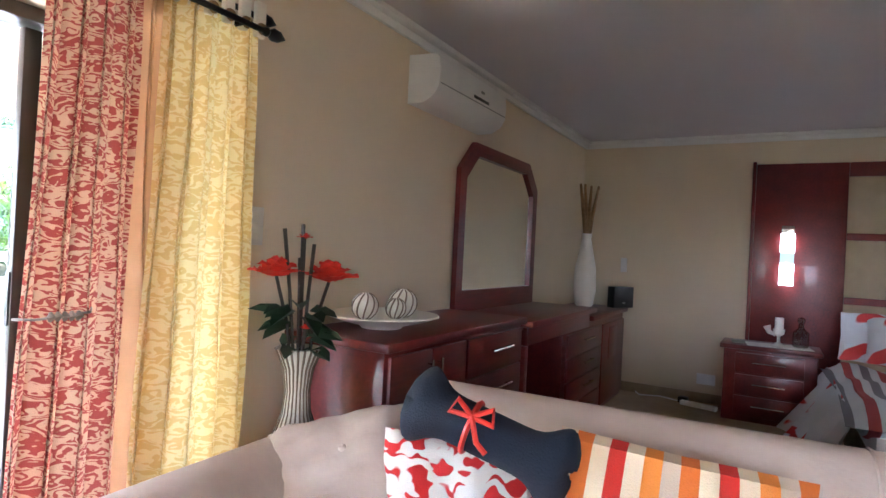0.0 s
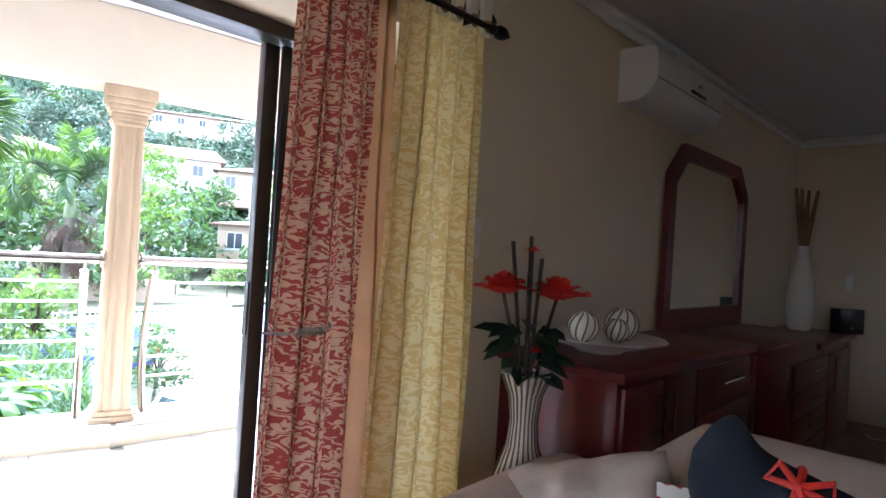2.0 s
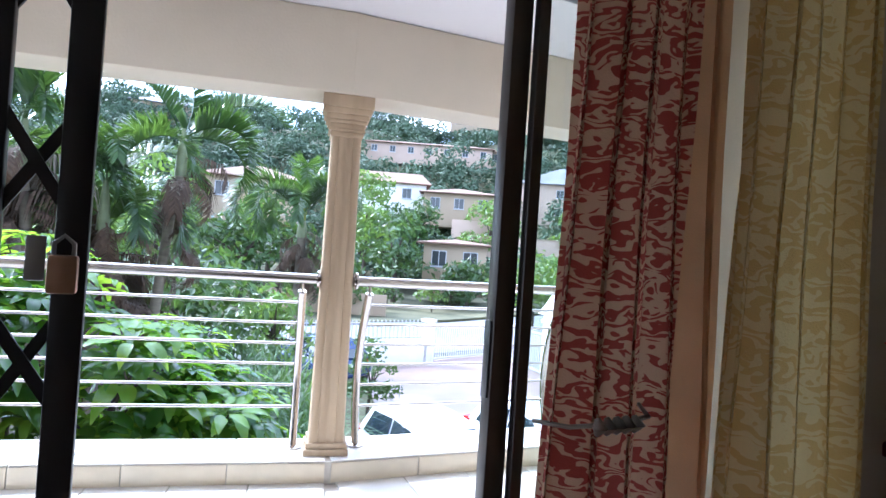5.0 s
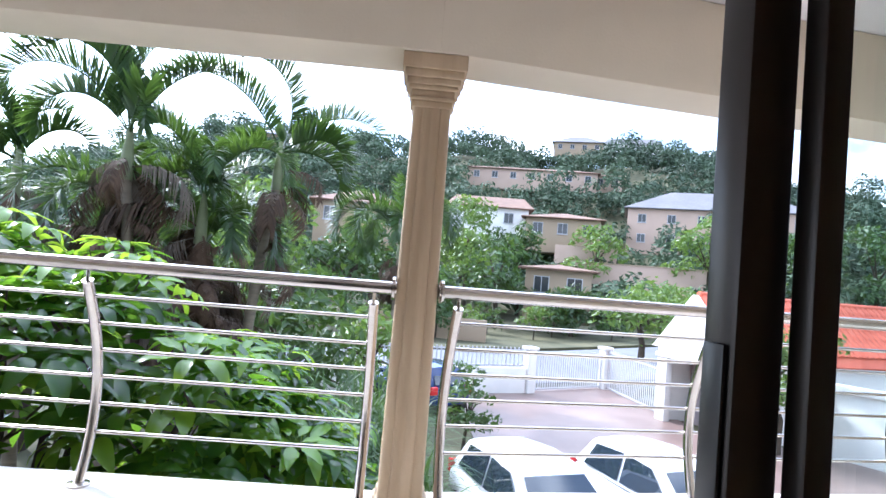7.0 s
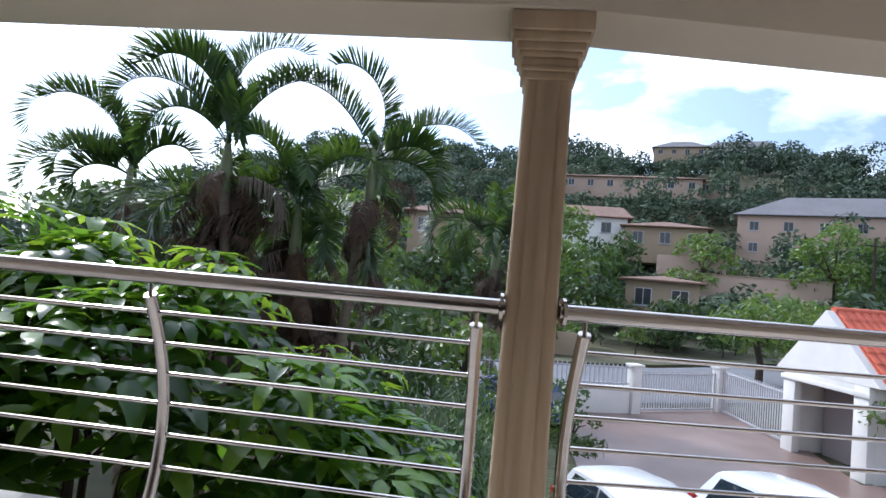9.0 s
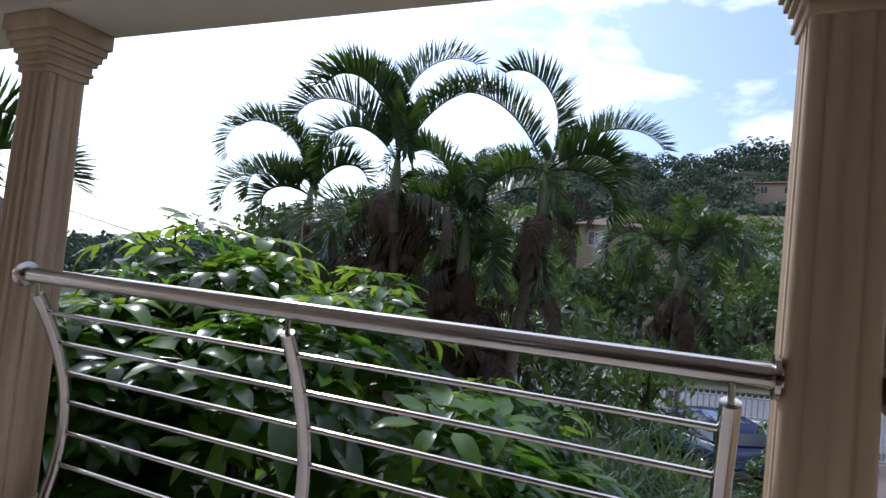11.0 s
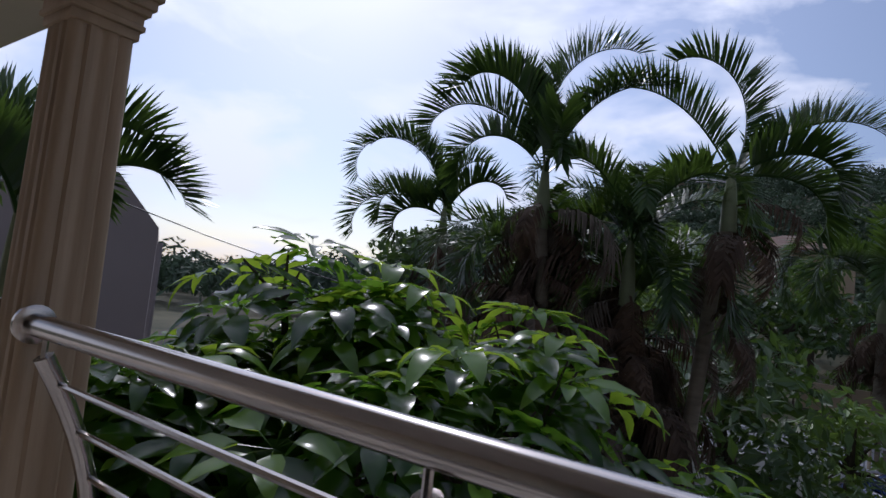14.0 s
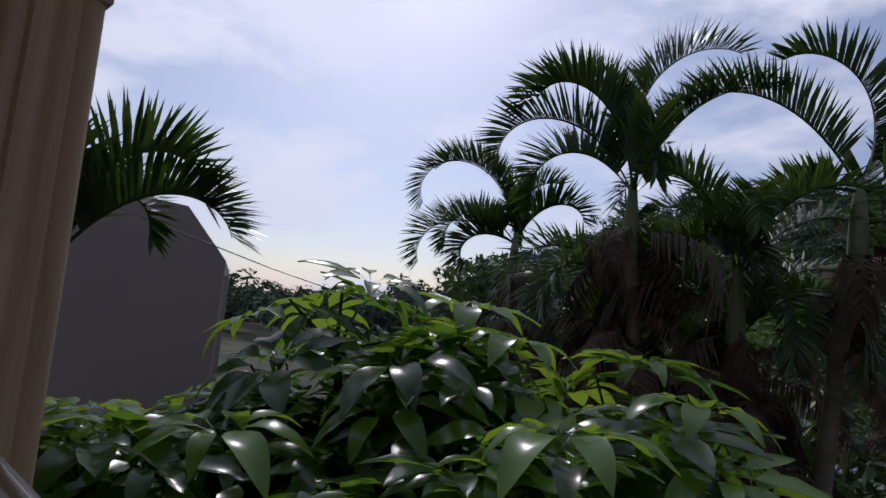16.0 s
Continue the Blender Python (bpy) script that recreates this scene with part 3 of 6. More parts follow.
def land(x, y):
    """The height of the ground."""
    dx, dy = x + 4, y
    r = np.hypot(dx, dy)
    az = np.degrees(np.arctan2(-dx, dy))
    hgt = 1.3 + RIDGE * np.tan(np.radians(np.interp(az, AZ, EL) + 0.8))
    s = np.clip((r - 58) / (RIDGE - 58), 0, 1)
    s = s * s * (3 - 2 * s)
    back = np.clip((r - RIDGE) / 500, 0, 1)
    return G + (np.maximum(hgt, -6) - G) * s * (1 - back) - 12 * back


nr, na = 70, 180
rr = np.concatenate([np.linspace(0.0, 60, 16), np.linspace(66, 260, 36), np.geomspace(300, 4500, 18)])
aa = np.linspace(0, 2 * np.pi, na, endpoint=False)
gx = -4 + np.outer(rr, np.sin(aa))
gy = np.outer(rr, np.cos(aa))
gz = land(gx, gy) - 0.02
vv = np.stack([gx, gy, gz], -1).reshape(-1, 3)
ff = [(i * na + j, i * na + (j + 1) % na, (i + 1) * na + (j + 1) % na, (i + 1) * na + j) for i in range(1, nr - 1) for j in range(na)]
ff += [(0, na + (j + 1) % na, na + j) for j in range(na)]
tagged(new("ground", raw("ground", vv, ff, M_GROUND, True)), "garden soil and grassy hillside", "ground", kind="structure")


def sheet(name, pts, z, material, label, category):
    bm = bmesh.new()
    t = [bm.verts.new((x, y, z)) for x, y in pts]
    b = [bm.verts.new((x, y, z - 0.3)) for x, y in pts]
    bm.faces.new(t)
    bm.faces.new(b[::-1])
    for i in range(len(pts)):
        bm.faces.new((t[i], b[i], b[(i + 1) % len(pts)], t[(i + 1) % len(pts)]))
    bmesh.ops.recalc_face_normals(bm, faces=bm.faces)
    return solid(name, bm, material, label, category, "structure")


sheet("driveway", [(-6.8, 2.6), (-14.5, 5.0), (-21.2, 6.6), (-22.6, 13.2), (-17.5, 12.6), (-14.9, 11.7), (-14.3, 20), (-5, 20), (-5, 3)], G + 0.02, M_DRIVE,
      "wet reddish brown paved driveway", "driveway")
sheet("road", [(-22.5, -14), (-22.2, 8), (-24.2, 16), (-29, 30), (-36, 44), (-45, 40), (-38, 28), (-32.5, 16), (-30.5, 6), (-30.5, -14)], G + 0.03, M_ROAD,
      "grey asphalt street", "road")
sheet("pavement", [(-30.8, -14), (-30.8, 6), (-32.8, 16), (-38.3, 28), (-45.3, 40), (-46.3, 39), (-39.5, 27), (-34, 15.5), (-32, 6), (-32, -14)], G + 0.15, M_GROUND,
      "grassy verge with a kerb along the street", "pavement")
bm = bmesh.new()
box(bm, (-5.2, -9, G), (3.4, 8, -0.3))
solid("house_base", bm, M_EXT, "cream plaster ground storey under the balcony", "wall", "structure")


# ---- trees and shrubs ----
def crown_tree(name, loc, height, spread, label, material=M_LEAF, leaf=0.16, density=130, seed=1, trunk=0.12):
    rng = np.random.default_rng(seed)
    t = thing(name, loc, 0, label, "tree" if height > 2.2 else "shrub")
    bm = bmesh.new()
    h0 = height * 0.45
    top = Vector((rng.normal() * 0.1, rng.normal() * 0.1, h0))
    tube(bm, [(0, 0, -0.3), (0.03, 0.02, h0 * 0.5), tuple(top)], [trunk, trunk * 0.8, trunk * 0.6], 8)
    cs, rs = [], []
    for k in range(15):
        a, q = 2 * math.pi * k / 7.3, (0.25 + 0.75 * rng.random())
        z = height * (0.30 + 0.58 * rng.random() * (1.15 - 0.45 * q))
        c = (spread * 0.68 * q * math.cos(a), spread * 0.68 * q * math.sin(a), z)
        cs.append(c)
        r = spread * (0.26 + 0.16 * rng.random())
        rs.append((r, r, r * 0.8))
        if k % 2 == 0:
            tube(bm, [tuple(top), tuple((top + Vector(c)) / 2 + Vector((0, 0, 0.1))), c], [trunk * 0.5, trunk * 0.3, trunk * 0.1], 5)
    part("trunk", bm, M_BARK, t)
    v, f = leaf_cloud(rng, cs, rs, density, leaf)
    part("crown", raw("crown", v, f, material), material, t)
    return t


def frond_mesh(name, length, rise, curl, seed, material, width=0.55, leaflets=84, hang=0.12, lean=0.40, spread=0.85):
    """A feather frond: an arching rib that starts upward along x and curls over, with narrow leaflets on both sides."""
    rng = np.random.default_rng(seed)
    n, pts, ang = 26, [np.zeros(3)], rise
    for i in range(n):
        ang -= curl / n * (0.35 + 1.9 * (i / n) ** 1.5)
        pts.append(pts[-1] + length / n * np.array([math.cos(ang), 0.0, math.sin(ang)]))
    P = np.array(pts)
    V, Fc = [], []
    for i in range(n):
        w = 0.022 * (1 - i / n) + 0.004
        w2 = 0.022 * (1 - (i + 1) / n) + 0.004
        b = len(V)
        V += [P[i] + (0, -w, 0), P[i] + (0, w, 0), P[i + 1] + (0, w2, 0), P[i + 1] + (0, -w2, 0), P[i] + (0, 0, -w * 1.2), P[i + 1] + (0, 0, -w2 * 1.2)]
        Fc += [(b, b + 1, b + 2, b + 3), (b, b + 3, b + 5, b + 4), (b + 1, b + 4, b + 5, b + 2)]
    for i in range(leaflets):
        u = 0.16 + 0.83 * i / leaflets
        k = u * n
        j = min(n - 1, int(k))
        o = P[j] + (P[j + 1] - P[j]) * (k - j)
        d = P[j + 1] - P[j]
        d = d / np.linalg.norm(d)
        up = np.array([-d[2], 0, d[0]])
        for s in (-1, 1):
            ll = width * (0.30 + 0.70 * math.sin(math.pi * (0.12 + 0.80 * u))) * (0.85 + 0.3 * rng.random())
            lift = lean + 0.5 * rng.normal() * 0.5
            q = d * (0.45 + 0.4 * u) + np.array([0, s, 0]) * (spread - 0.35 * spread * u) + up * lift
            q = q / np.linalg.norm(q)
            m1 = o + q * ll * 0.5
            tip = o + q * ll + np.array([0, 0, -hang * ll])
            sd = np.cross(q, up)
            sd = sd / (np.linalg.norm(sd) + 1e-6) * 0.021
            b = len(V)
            V += [o - sd * 0.6, o + sd * 0.6, m1 + sd, m1 - sd, tip]
            Fc += [(b, b + 1, b + 2, b + 3), (b + 3, b + 2, b + 4)]
    return raw(name, np.array(V), Fc, material)


FR = [frond_mesh("frond", 2.9, 1.36 - 0.08 * k, 2.6 + 0.28 * k, 10 + k, M_PALM, 0.62) for k in range(4)]
FRS = [frond_mesh("spent_frond", 2.0, 0.6 - 0.3 * k, 2.2 + 0.4 * k, 30 + k, (M_DEAD, M_DEADG, M_DEAD)[k], 0.42, 40, 0.8, -0.15) for k in range(3)]


def palm(loc, crown_z, lean, dirs, label, dead=16, seed=1, scale=1.0, trunk_r=0.085, group="feather palms"):
    """dirs: rows of (heading in degrees, tilt in degrees, which frond or its (length, rise, curl), size)."""
    rng = np.random.default_rng(seed)
    t = thing("palm_tree", loc, 0, label, "palm", group)
    h = crown_z - loc[2]
    top = Vector((lean[0], lean[1], h))
    part("trunk", T([(0, 0, -0.3), tuple(top * 0.35 + Vector((lean[0] * -0.15, 0, 0))), tuple(top * 0.8), tuple(top - Vector((0, 0, 0.55)))],
                    [trunk_r * 1.3, trunk_r, trunk_r * 0.85, trunk_r * 0.8], 10), M_TRUNK, t)
    part("crownshaft", T([tuple(top - Vector((0, 0, 0.6))), tuple(top - Vector((0, 0, 0.3))), tuple(top + Vector((0, 0, 0.15)))],
                         [trunk_r * 1.05, trunk_r * 0.95, trunk_r * 0.35], 10), M_SHAFT, t)
    for i, (head, tilt, k, size) in enumerate(dirs):
        me = FR[k] if isinstance(k, int) else frond_mesh("frond", *k, 200 + i + seed, M_PALM, 0.50, 78, 0.06, 0.95, 0.60)
        o = new("frond", me)
        o.parent = t
        o.matrix_local = Matrix.Translation(top) @ Matrix.Rotation(radians(head), 4, "Z") @ Matrix.Rotation(radians(-tilt), 4, "Y") @ Matrix.Scale(size * scale, 4)
    for i in range(dead):
        o = new("dead_frond", FRS[i % 3])
        o.parent = t
        o.matrix_local = (Matrix.Translation(top - Vector((0, 0, 0.3 + 1.5 * rng.random()))) @ Matrix.Rotation(rng.random() * 6.28, 4, "Z")
                          @ Matrix.Rotation(radians(-15 + 85 * rng.random()), 4, "Y") @ Matrix.Scale(scale * (0.4 + 0.45 * rng.random()), 4))
        o["label"] = "withered brown frond"
    return t


def ring_dirs(n, seed, size=1.0):
    rng = np.random.default_rng(seed)
    return [(360 * i / n + 25 * rng.random(), -18 + 26 * rng.random(), int(rng.integers(4)), size * (0.8 + 0.3 * rng.random())) for i in range(n)]


palm((-10.95, -1.35, G), 2.69, (0.11, -0.33), [(-72, 0, (2.4, 1.64, 2.96), 1), (-70, 0, (2.2, 1.16, 2.72), 1), (-75, 0, (1.5, 1.40, 0.5), 1), (108, 0, (2.35, 1.76, 2.0), 1),
                                             (110, 0, (2.1, 1.24, 1.4), 1), (-40, 0, (2.0, 1.45, 2.4), 1), (-105, 0, (2.0, 1.0, 2.9), 1), (20, 0, (1.6, 0.9, 2.6), 1), (150, 0, (1.7, 0.8, 2.6), 1)],
     "tall green feather palm with arching fronds and dead brown skirt", 30, 3, 0.9)
palm((-12.7, -3.2, G), 2.40, (0.13, -0.33), [(-72, 0, (2.9, 1.48, 3.3), 1), (-70, 0, (2.1, 0.60, 2.36), 1), (108, 0, (1.4, 1.70, 1.88), 1), (-74, 0, (1.3, 0.52, 2.84), 1),
                                            (-60, 0, (2.2, 1.48, 2.2), 1), (90, 0, (1.5, 1.2, 2.4), 1), (200, 0, (1.8, 1.2, 2.8), 1), (-100, 0, (2.0, 0.9, 2.6), 1)],
     "feather palm with drooping tips in the clump", 9, 5, 0.88)
palm((-11.5, -0.25, G), 2.87, (-0.10, 0.47), [(-72, 0, (2.15, 1.94, 2.36), 1), (108, 0, (2.3, 0.92, 1.64), 1), (-70, 0, (2.5, 1.12, 2.1), 1), (-66, 0, (1.5, 0.2, 2.6), 1),
                                             (100, 0, (1.6, 0.3, 2.4), 1), (60, 0, (1.6, 0.6, 2.4), 1), (170, 0, (1.6, 0.7, 2.4), 1)], "slender feather palm with a hanging dead frond", 12, 8, 0.9)
palm((-12.0, -1.9, G), 1.55, (-0.1, 0.1), ring_dirs(9, 12, 0.7), "shorter feather palm inside the clump", 46, 12, 1.15)
palm((-12.2, -0.9, G), 1.25, (0.05, 0.1), ring_dirs(8, 17, 0.7), "shorter feather palm inside the clump", 46, 17, 1.15)
palm((-11.3, -0.75, G), 1.95, (0.05, 0.0), ring_dirs(7, 19, 0.6), "shorter feather palm inside the clump", 40, 19, 1.1)
palm((-7.12, -4.42, G), 1.50, (-0.02, 0.03), [(119, 0, (1.75, 1.50, 2.9), 1), (117, 0, (1.6, 0.95, 2.0), 1), (-61, 0, (1.6, 1.8, 3.0), 1), (30, 0, (1.5, 1.0, 2.6), 1), (200, 0, (1.5, 1.2, 2.6), 1), (250, 0, (1.4, 1.0, 2.4), 1)],
     "feather palm beside the neighbouring house wall", 3, 14, 0.84, 0.06)
short = palm((-21.0, 4.3, G), 2.2, (0, 0), ring_dirs(18, 21, 1.2), "short date palm with an upright yellow spear", 30, 21, 1.0, 0.17)
part("spear", T([(0, 0, 4.7), (0.05, 0.08, 5.7), (0.08, 0.2, 6.7)], [0.09, 0.11, 0.02], 6), M_PALMY, short, "yellow unopened spear leaf")


# umbrella tree: rosettes of drooping glossy leaflets on stalks
def rosette_mesh(name, seed, material, n=9, ll=0.30):
    rng = np.random.default_rng(seed)
    V, Fc = [], []
    for i in range(n):
        a = 2 * math.pi * (i + 0.3 * rng.random()) / n
        L = ll * (0.75 + 0.45 * rng.random())
        droop, sl = 0.12 + 0.65 * rng.random(), 0.07 + 0.03 * rng.random()
        d = np.array([math.cos(a), math.sin(a), 0])
        s = np.array([-math.sin(a), math.cos(a), 0])
        prev = None
        for k in range(7):
            u = k / 6
            o = d * (sl + L * (u - 0.18 * droop * u * u)) + np.array([0, 0, 0.03 + 0.05 * u - droop * L * u * u * 0.9])
            w = L * 0.19 * math.sin(math.pi * (0.06 + 0.90 * u ** 0.8)) * (1 if 0 < k < 6 else 0.35)
            b = len(V)
            fold = np.array([0, 0, w * 0.28 + 0.004 * rng.normal()])
            V += [o - s * w + fold, o, o + s * w + fold]
            if prev is not None:
                Fc += [(prev, prev + 1, b + 1, b), (prev + 1, prev + 2, b + 2, b + 1)]
            prev = b
        b = len(V)
        V += [(0, 0, 0), tuple(d * sl + np.array([0, 0, 0.033])), tuple(d * sl + s * 0.005 + np.array([0, 0, 0.033]))]
        Fc.append((b, b + 1, b + 2))
    return raw(name, np.array(V, dtype=float), Fc, material, True)


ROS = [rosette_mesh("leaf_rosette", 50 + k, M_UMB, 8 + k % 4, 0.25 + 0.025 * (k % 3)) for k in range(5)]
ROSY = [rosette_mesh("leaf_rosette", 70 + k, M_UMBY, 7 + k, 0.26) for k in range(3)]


def umbrella_tree(loc, lumps, count, seed):
    rng = np.random.default_rng(seed)
    t = thing("umbrella_tree", loc, 0, "dense umbrella tree with glossy drooping green leaves", "tree", "umbrella trees")
    bm = bmesh.new()
    for (x, y, z), r in lumps:
        tube(bm, [(rng.normal() * 0.12, rng.normal() * 0.12, -0.2), (x * 0.5, y * 0.5, z * 0.55), (x, y, z)], [0.055, 0.04, 0.02], 6)
        for _ in range(5):
            d = Vector(rng.normal(size=3)).normalized()
            d.z = abs(d.z)
            tube(bm, [(x, y, z - r * 0.2), (x + d.x * r * 0.8, y + d.y * r * 0.8, z + d.z * r * 0.8)], [0.014, 0.006], 4)
    part("trunk", bm, M_BARK, t)
    made = 0
    wts = np.array([r * r for _, r in lumps])
    wts = wts / wts.sum()
    while made < count:
        c, r = lumps[int(rng.choice(len(lumps), p=wts))]
        d = rng.normal(size=3)
        d /= np.linalg.norm(d)
        if d[2] < -0.45:
            continue
        q = 0.62 + 0.42 * rng.random()
        pos = Vector(c) + Vector(d) * r * q
        # most rosettes high and far out on a lump take the yellower, lighter leaf
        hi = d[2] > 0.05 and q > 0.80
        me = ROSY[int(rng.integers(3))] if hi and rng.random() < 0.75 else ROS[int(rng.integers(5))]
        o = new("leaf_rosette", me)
        o.parent = t
        up = (Vector(d) * 0.55 + Vector((0, 0, 1.0))).normalized()
        o.matrix_local = (Matrix.Translation(pos) @ up.to_track_quat("Z", "Y").to_matrix().to_4x4()
                          @ Matrix.Rotation(rng.random() * 6.28, 4, "Z") @ Matrix.Scale(0.8 + 0.4 * rng.random(), 4))
        made += 1
    return t


umbrella_tree((-7.2, -1.6, -3.2), [((-0.18, -0.75, 4.42), 0.38), ((-0.15, -0.05, 4.05), 0.46), ((-0.55, -0.35, 4.05), 0.55), ((-0.2, 0.75, 3.93), 0.48), ((-0.8, 0.5, 4.0), 0.5), ((0.4, 0.62, 3.83), 0.46), ((0.65, 0.3, 3.75), 0.46),
                               ((0.4, 1.4, 3.4), 0.5), ((-0.3, -1.0, 3.9), 0.55), ((0.5, -0.5, 3.6), 0.6), ((0.2, 0.2, 3.2), 0.8), ((0.1, 1.2, 2.9), 0.75), ((-0.2, -0.8, 3.2), 0.8), ((-0.1, 2.0, 2.7), 0.65)], 299, 3)
umbrella_tree((-7.4, 0.2, -3.2), [((-0.5, -0.1, 3.2), 0.55), ((-0.1, 0.2, 2.7), 0.6), ((-0.7, 0.5, 2.5), 0.65), ((0.3, -0.3, 2.5), 0.65), ((-0.2, 0.7, 2.0), 0.6), ((0.5, 0.3, 1.9), 0.6)], 170, 4)
umbrella_tree((-6.75, -2.8, -3.2), [((0.35, 0.3, 3.78), 0.40), ((0.1, -0.3, 3.55), 0.45), ((-0.3, 0.3, 3.7), 0.5), ((0.4, 0.6, 3.3), 0.55), ((-0.1, 0.1, 3.0), 0.7), ((-0.4, -1.2, 3.2), 0.55)], 190, 5)


def spiky_shrub(loc, n, length, seed, label):
    rng = np.random.default_rng(seed)
    V, Fc = [], []
    for i in range(n):
        a, tilt = rng.random() * 6.283, 0.35 + 1.0 * rng.random()
        o = np.array([rng.normal() * 0.25, rng.normal() * 0.25, 0.2 + 1.0 * rng.random()])
        L = length * (0.6 + 0.6 * rng.random())
        d = np.array([math.cos(a), math.sin(a), 0])
        s = np.array([-math.sin(a), math.cos(a), 0]) * 0.018
        prev = None
        for k in range(6):
            u = k / 5
            c = o + d * L * u * math.cos(tilt) + np.array([0, 0, L * (u * math.sin(tilt) - 0.55 * u ** 2.4)])
            b = len(V)
            w = 1.1 - u
            V += [c - s * w, c + s * w]
            if prev is not None:
                Fc.append((prev, prev + 1, b + 1, b))
            prev = b
    t = thing("spiky_shrub", loc, 0, label, "shrub", "spiky shrubs")
    part("leaves", raw("leaves", np.array(V), Fc, M_GRASSY), M_GRASSY, t)
    part("trunk", T([(0, 0, -0.2), (0, 0, 1.2)], [0.1, 0.07], 8), M_TRUNK, t)


for i, (x, y, z, n, L) in enumerate([(-11.4, 1.3, G, 520, 2.3), (-10.7, 2.0, G, 420, 1.9), (-10.2, 0.9, G, 420, 1.9), (-12.6, 2.2, G, 420, 2.2), (-9.6, 1.9, G, 300, 1.5)]):
    spiky_shrub((x, y, z), n, L, 80 + i, "fountain-like shrub of narrow green leaves")
crown_tree("hedge_shrub", (-13.6, 4.25, G), 2.3, 0.75, "small round green hedge shrub beside the driveway", M_LEAF, 0.07, 900, 91, 0.05)
crown_tree("garden_tree", (-14.2, 12.9, G), 3.9, 1.35, "bushy light green tree beside the garage", M_LEAFY, 0.11, 420, 92, 0.09)
crown_tree("garden_tree", (-15.5, 0.8, G), 3.6, 2.4, "dense dark green garden tree under the palms", M_LEAF, 0.14, 170, 93)
crown_tree("garden_tree", (-17.5, -2.5, G), 4.4, 2.6, "dense dark green garden tree under the palms", M_LEAF, 0.14, 170, 94)
crown_tree("garden_tree", (-15.0, -5.8, G), 4.0, 2.4, "dense dark green garden tree under the palms", M_LEAF, 0.14, 170, 95)
crown_tree("garden_tree", (-10.5, -5.0, G), 3.6, 1.8, "dense dark green garden tree beside the palms", M_LEAF, 0.12, 200, 96)
crown_tree("garden_tree", (-17.8, 2.9, G), 3.0, 1.5, "low green garden tree near the street wall", M_LEAFY, 0.12, 220, 97)
crown_tree("street_tree", (-45.5, 17.6, G), 8.0, 3.6, "round leafy green tree across the street", M_LEAF, 0.28, 60, 98, 0.25)
crown_tree("street_tree", (-51.5, 17.0, G), 9.0, 3.4, "tall leafy green tree across the street", M_LEAFY, 0.28, 55, 99, 0.25)
crown_tree("street_tree", (-42.0, 22.5, G), 4.0, 2.8, "dark green bushy tree across the street", M_LEAF, 0.25, 70, 100, 0.2)
crown_tree("street_tree", (-29.0, 19.4, G), 4.6, 3.2, "light green bushy tree behind the garage", M_LEAFY, 0.2, 75, 101, 0.2)
crown_tree("street_tree", (-36.0, 26.5, G), 4.8, 3.0, "light green bushy tree behind the garage", M_LEAFY, 0.2, 75, 102, 0.2)
for i, (x, y, h, s) in enumerate([(-54, 45, 10, 4.2), (-52, 50, 9, 4.0), (-51, 56, 9, 4.0), (-60, 35, 10, 3.5), (-47, 60, 9, 4), (-60, 26, 9, 4), (-62, 20, 10, 4.5),
                                  (-38, 10, 4, 2.5), (-40, 5, 5, 3.0), (-44, 0, 7, 4.0), (-48, 8, 7, 3.6), (-40, -8, 7, 4.0), (-33, -4, 5, 3), (-34, -14, 6, 4), (-55, -4, 9, 5)]):
    crown_tree("street_tree", (x, y, float(land(x, y))), h * 1.3, s * 1.1, "leafy green tree among the houses", M_LEAF if i % 3 else M_LEAFY, 0.32, 42, 110 + i, 0.25)

for i in range(22):
    t_ = i / 21
    x, y = -33.6 - 12 * t_ ** 1.6 - 1.5 * (i % 3), -12 + 52 * t_
    if 13 < y < 15:
        continue
    crown_tree("verge_shrub", (x, y, G), 1.7 + 0.9 * ((i * 7) % 5) / 4, 1.5 + 0.5 * ((i * 3) % 4) / 3, "green shrub along the far side of the street", M_LEAF if i % 2 else M_LEAFY, 0.16, 90, 140 + i, 0.06)

# woods over the hill
lumps_c, lumps_r = [], []
for i in range(2600):
    r = 54 + 147 * RNG.random() ** 0.8
    az = radians(14 + 136 * RNG.random())
    x, y = -4 - r * math.sin(az), r * math.cos(az)
    z = float(land(x, y))
    s = (1.6 + 2.4 * RNG.random() ** 2) * (0.7 + r / 340)
    clear = (abs(x + 114) < 6 and 38 < y < 68) or (-170 < x < -140 and 72 < y < 106 and r < 176)
    if clear:
        s *= 0.4
    for _ in range(4):
        q = RNG.normal(size=3) * s * 0.5
        lumps_c.append((x + q[0], y + q[1], z + s * 0.55 + abs(q[2])))
        lumps_r.append((s * 0.62, s * 0.62, s * 0.52))
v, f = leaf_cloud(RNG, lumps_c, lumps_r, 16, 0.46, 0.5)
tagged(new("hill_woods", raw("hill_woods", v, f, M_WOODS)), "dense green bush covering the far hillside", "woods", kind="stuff")


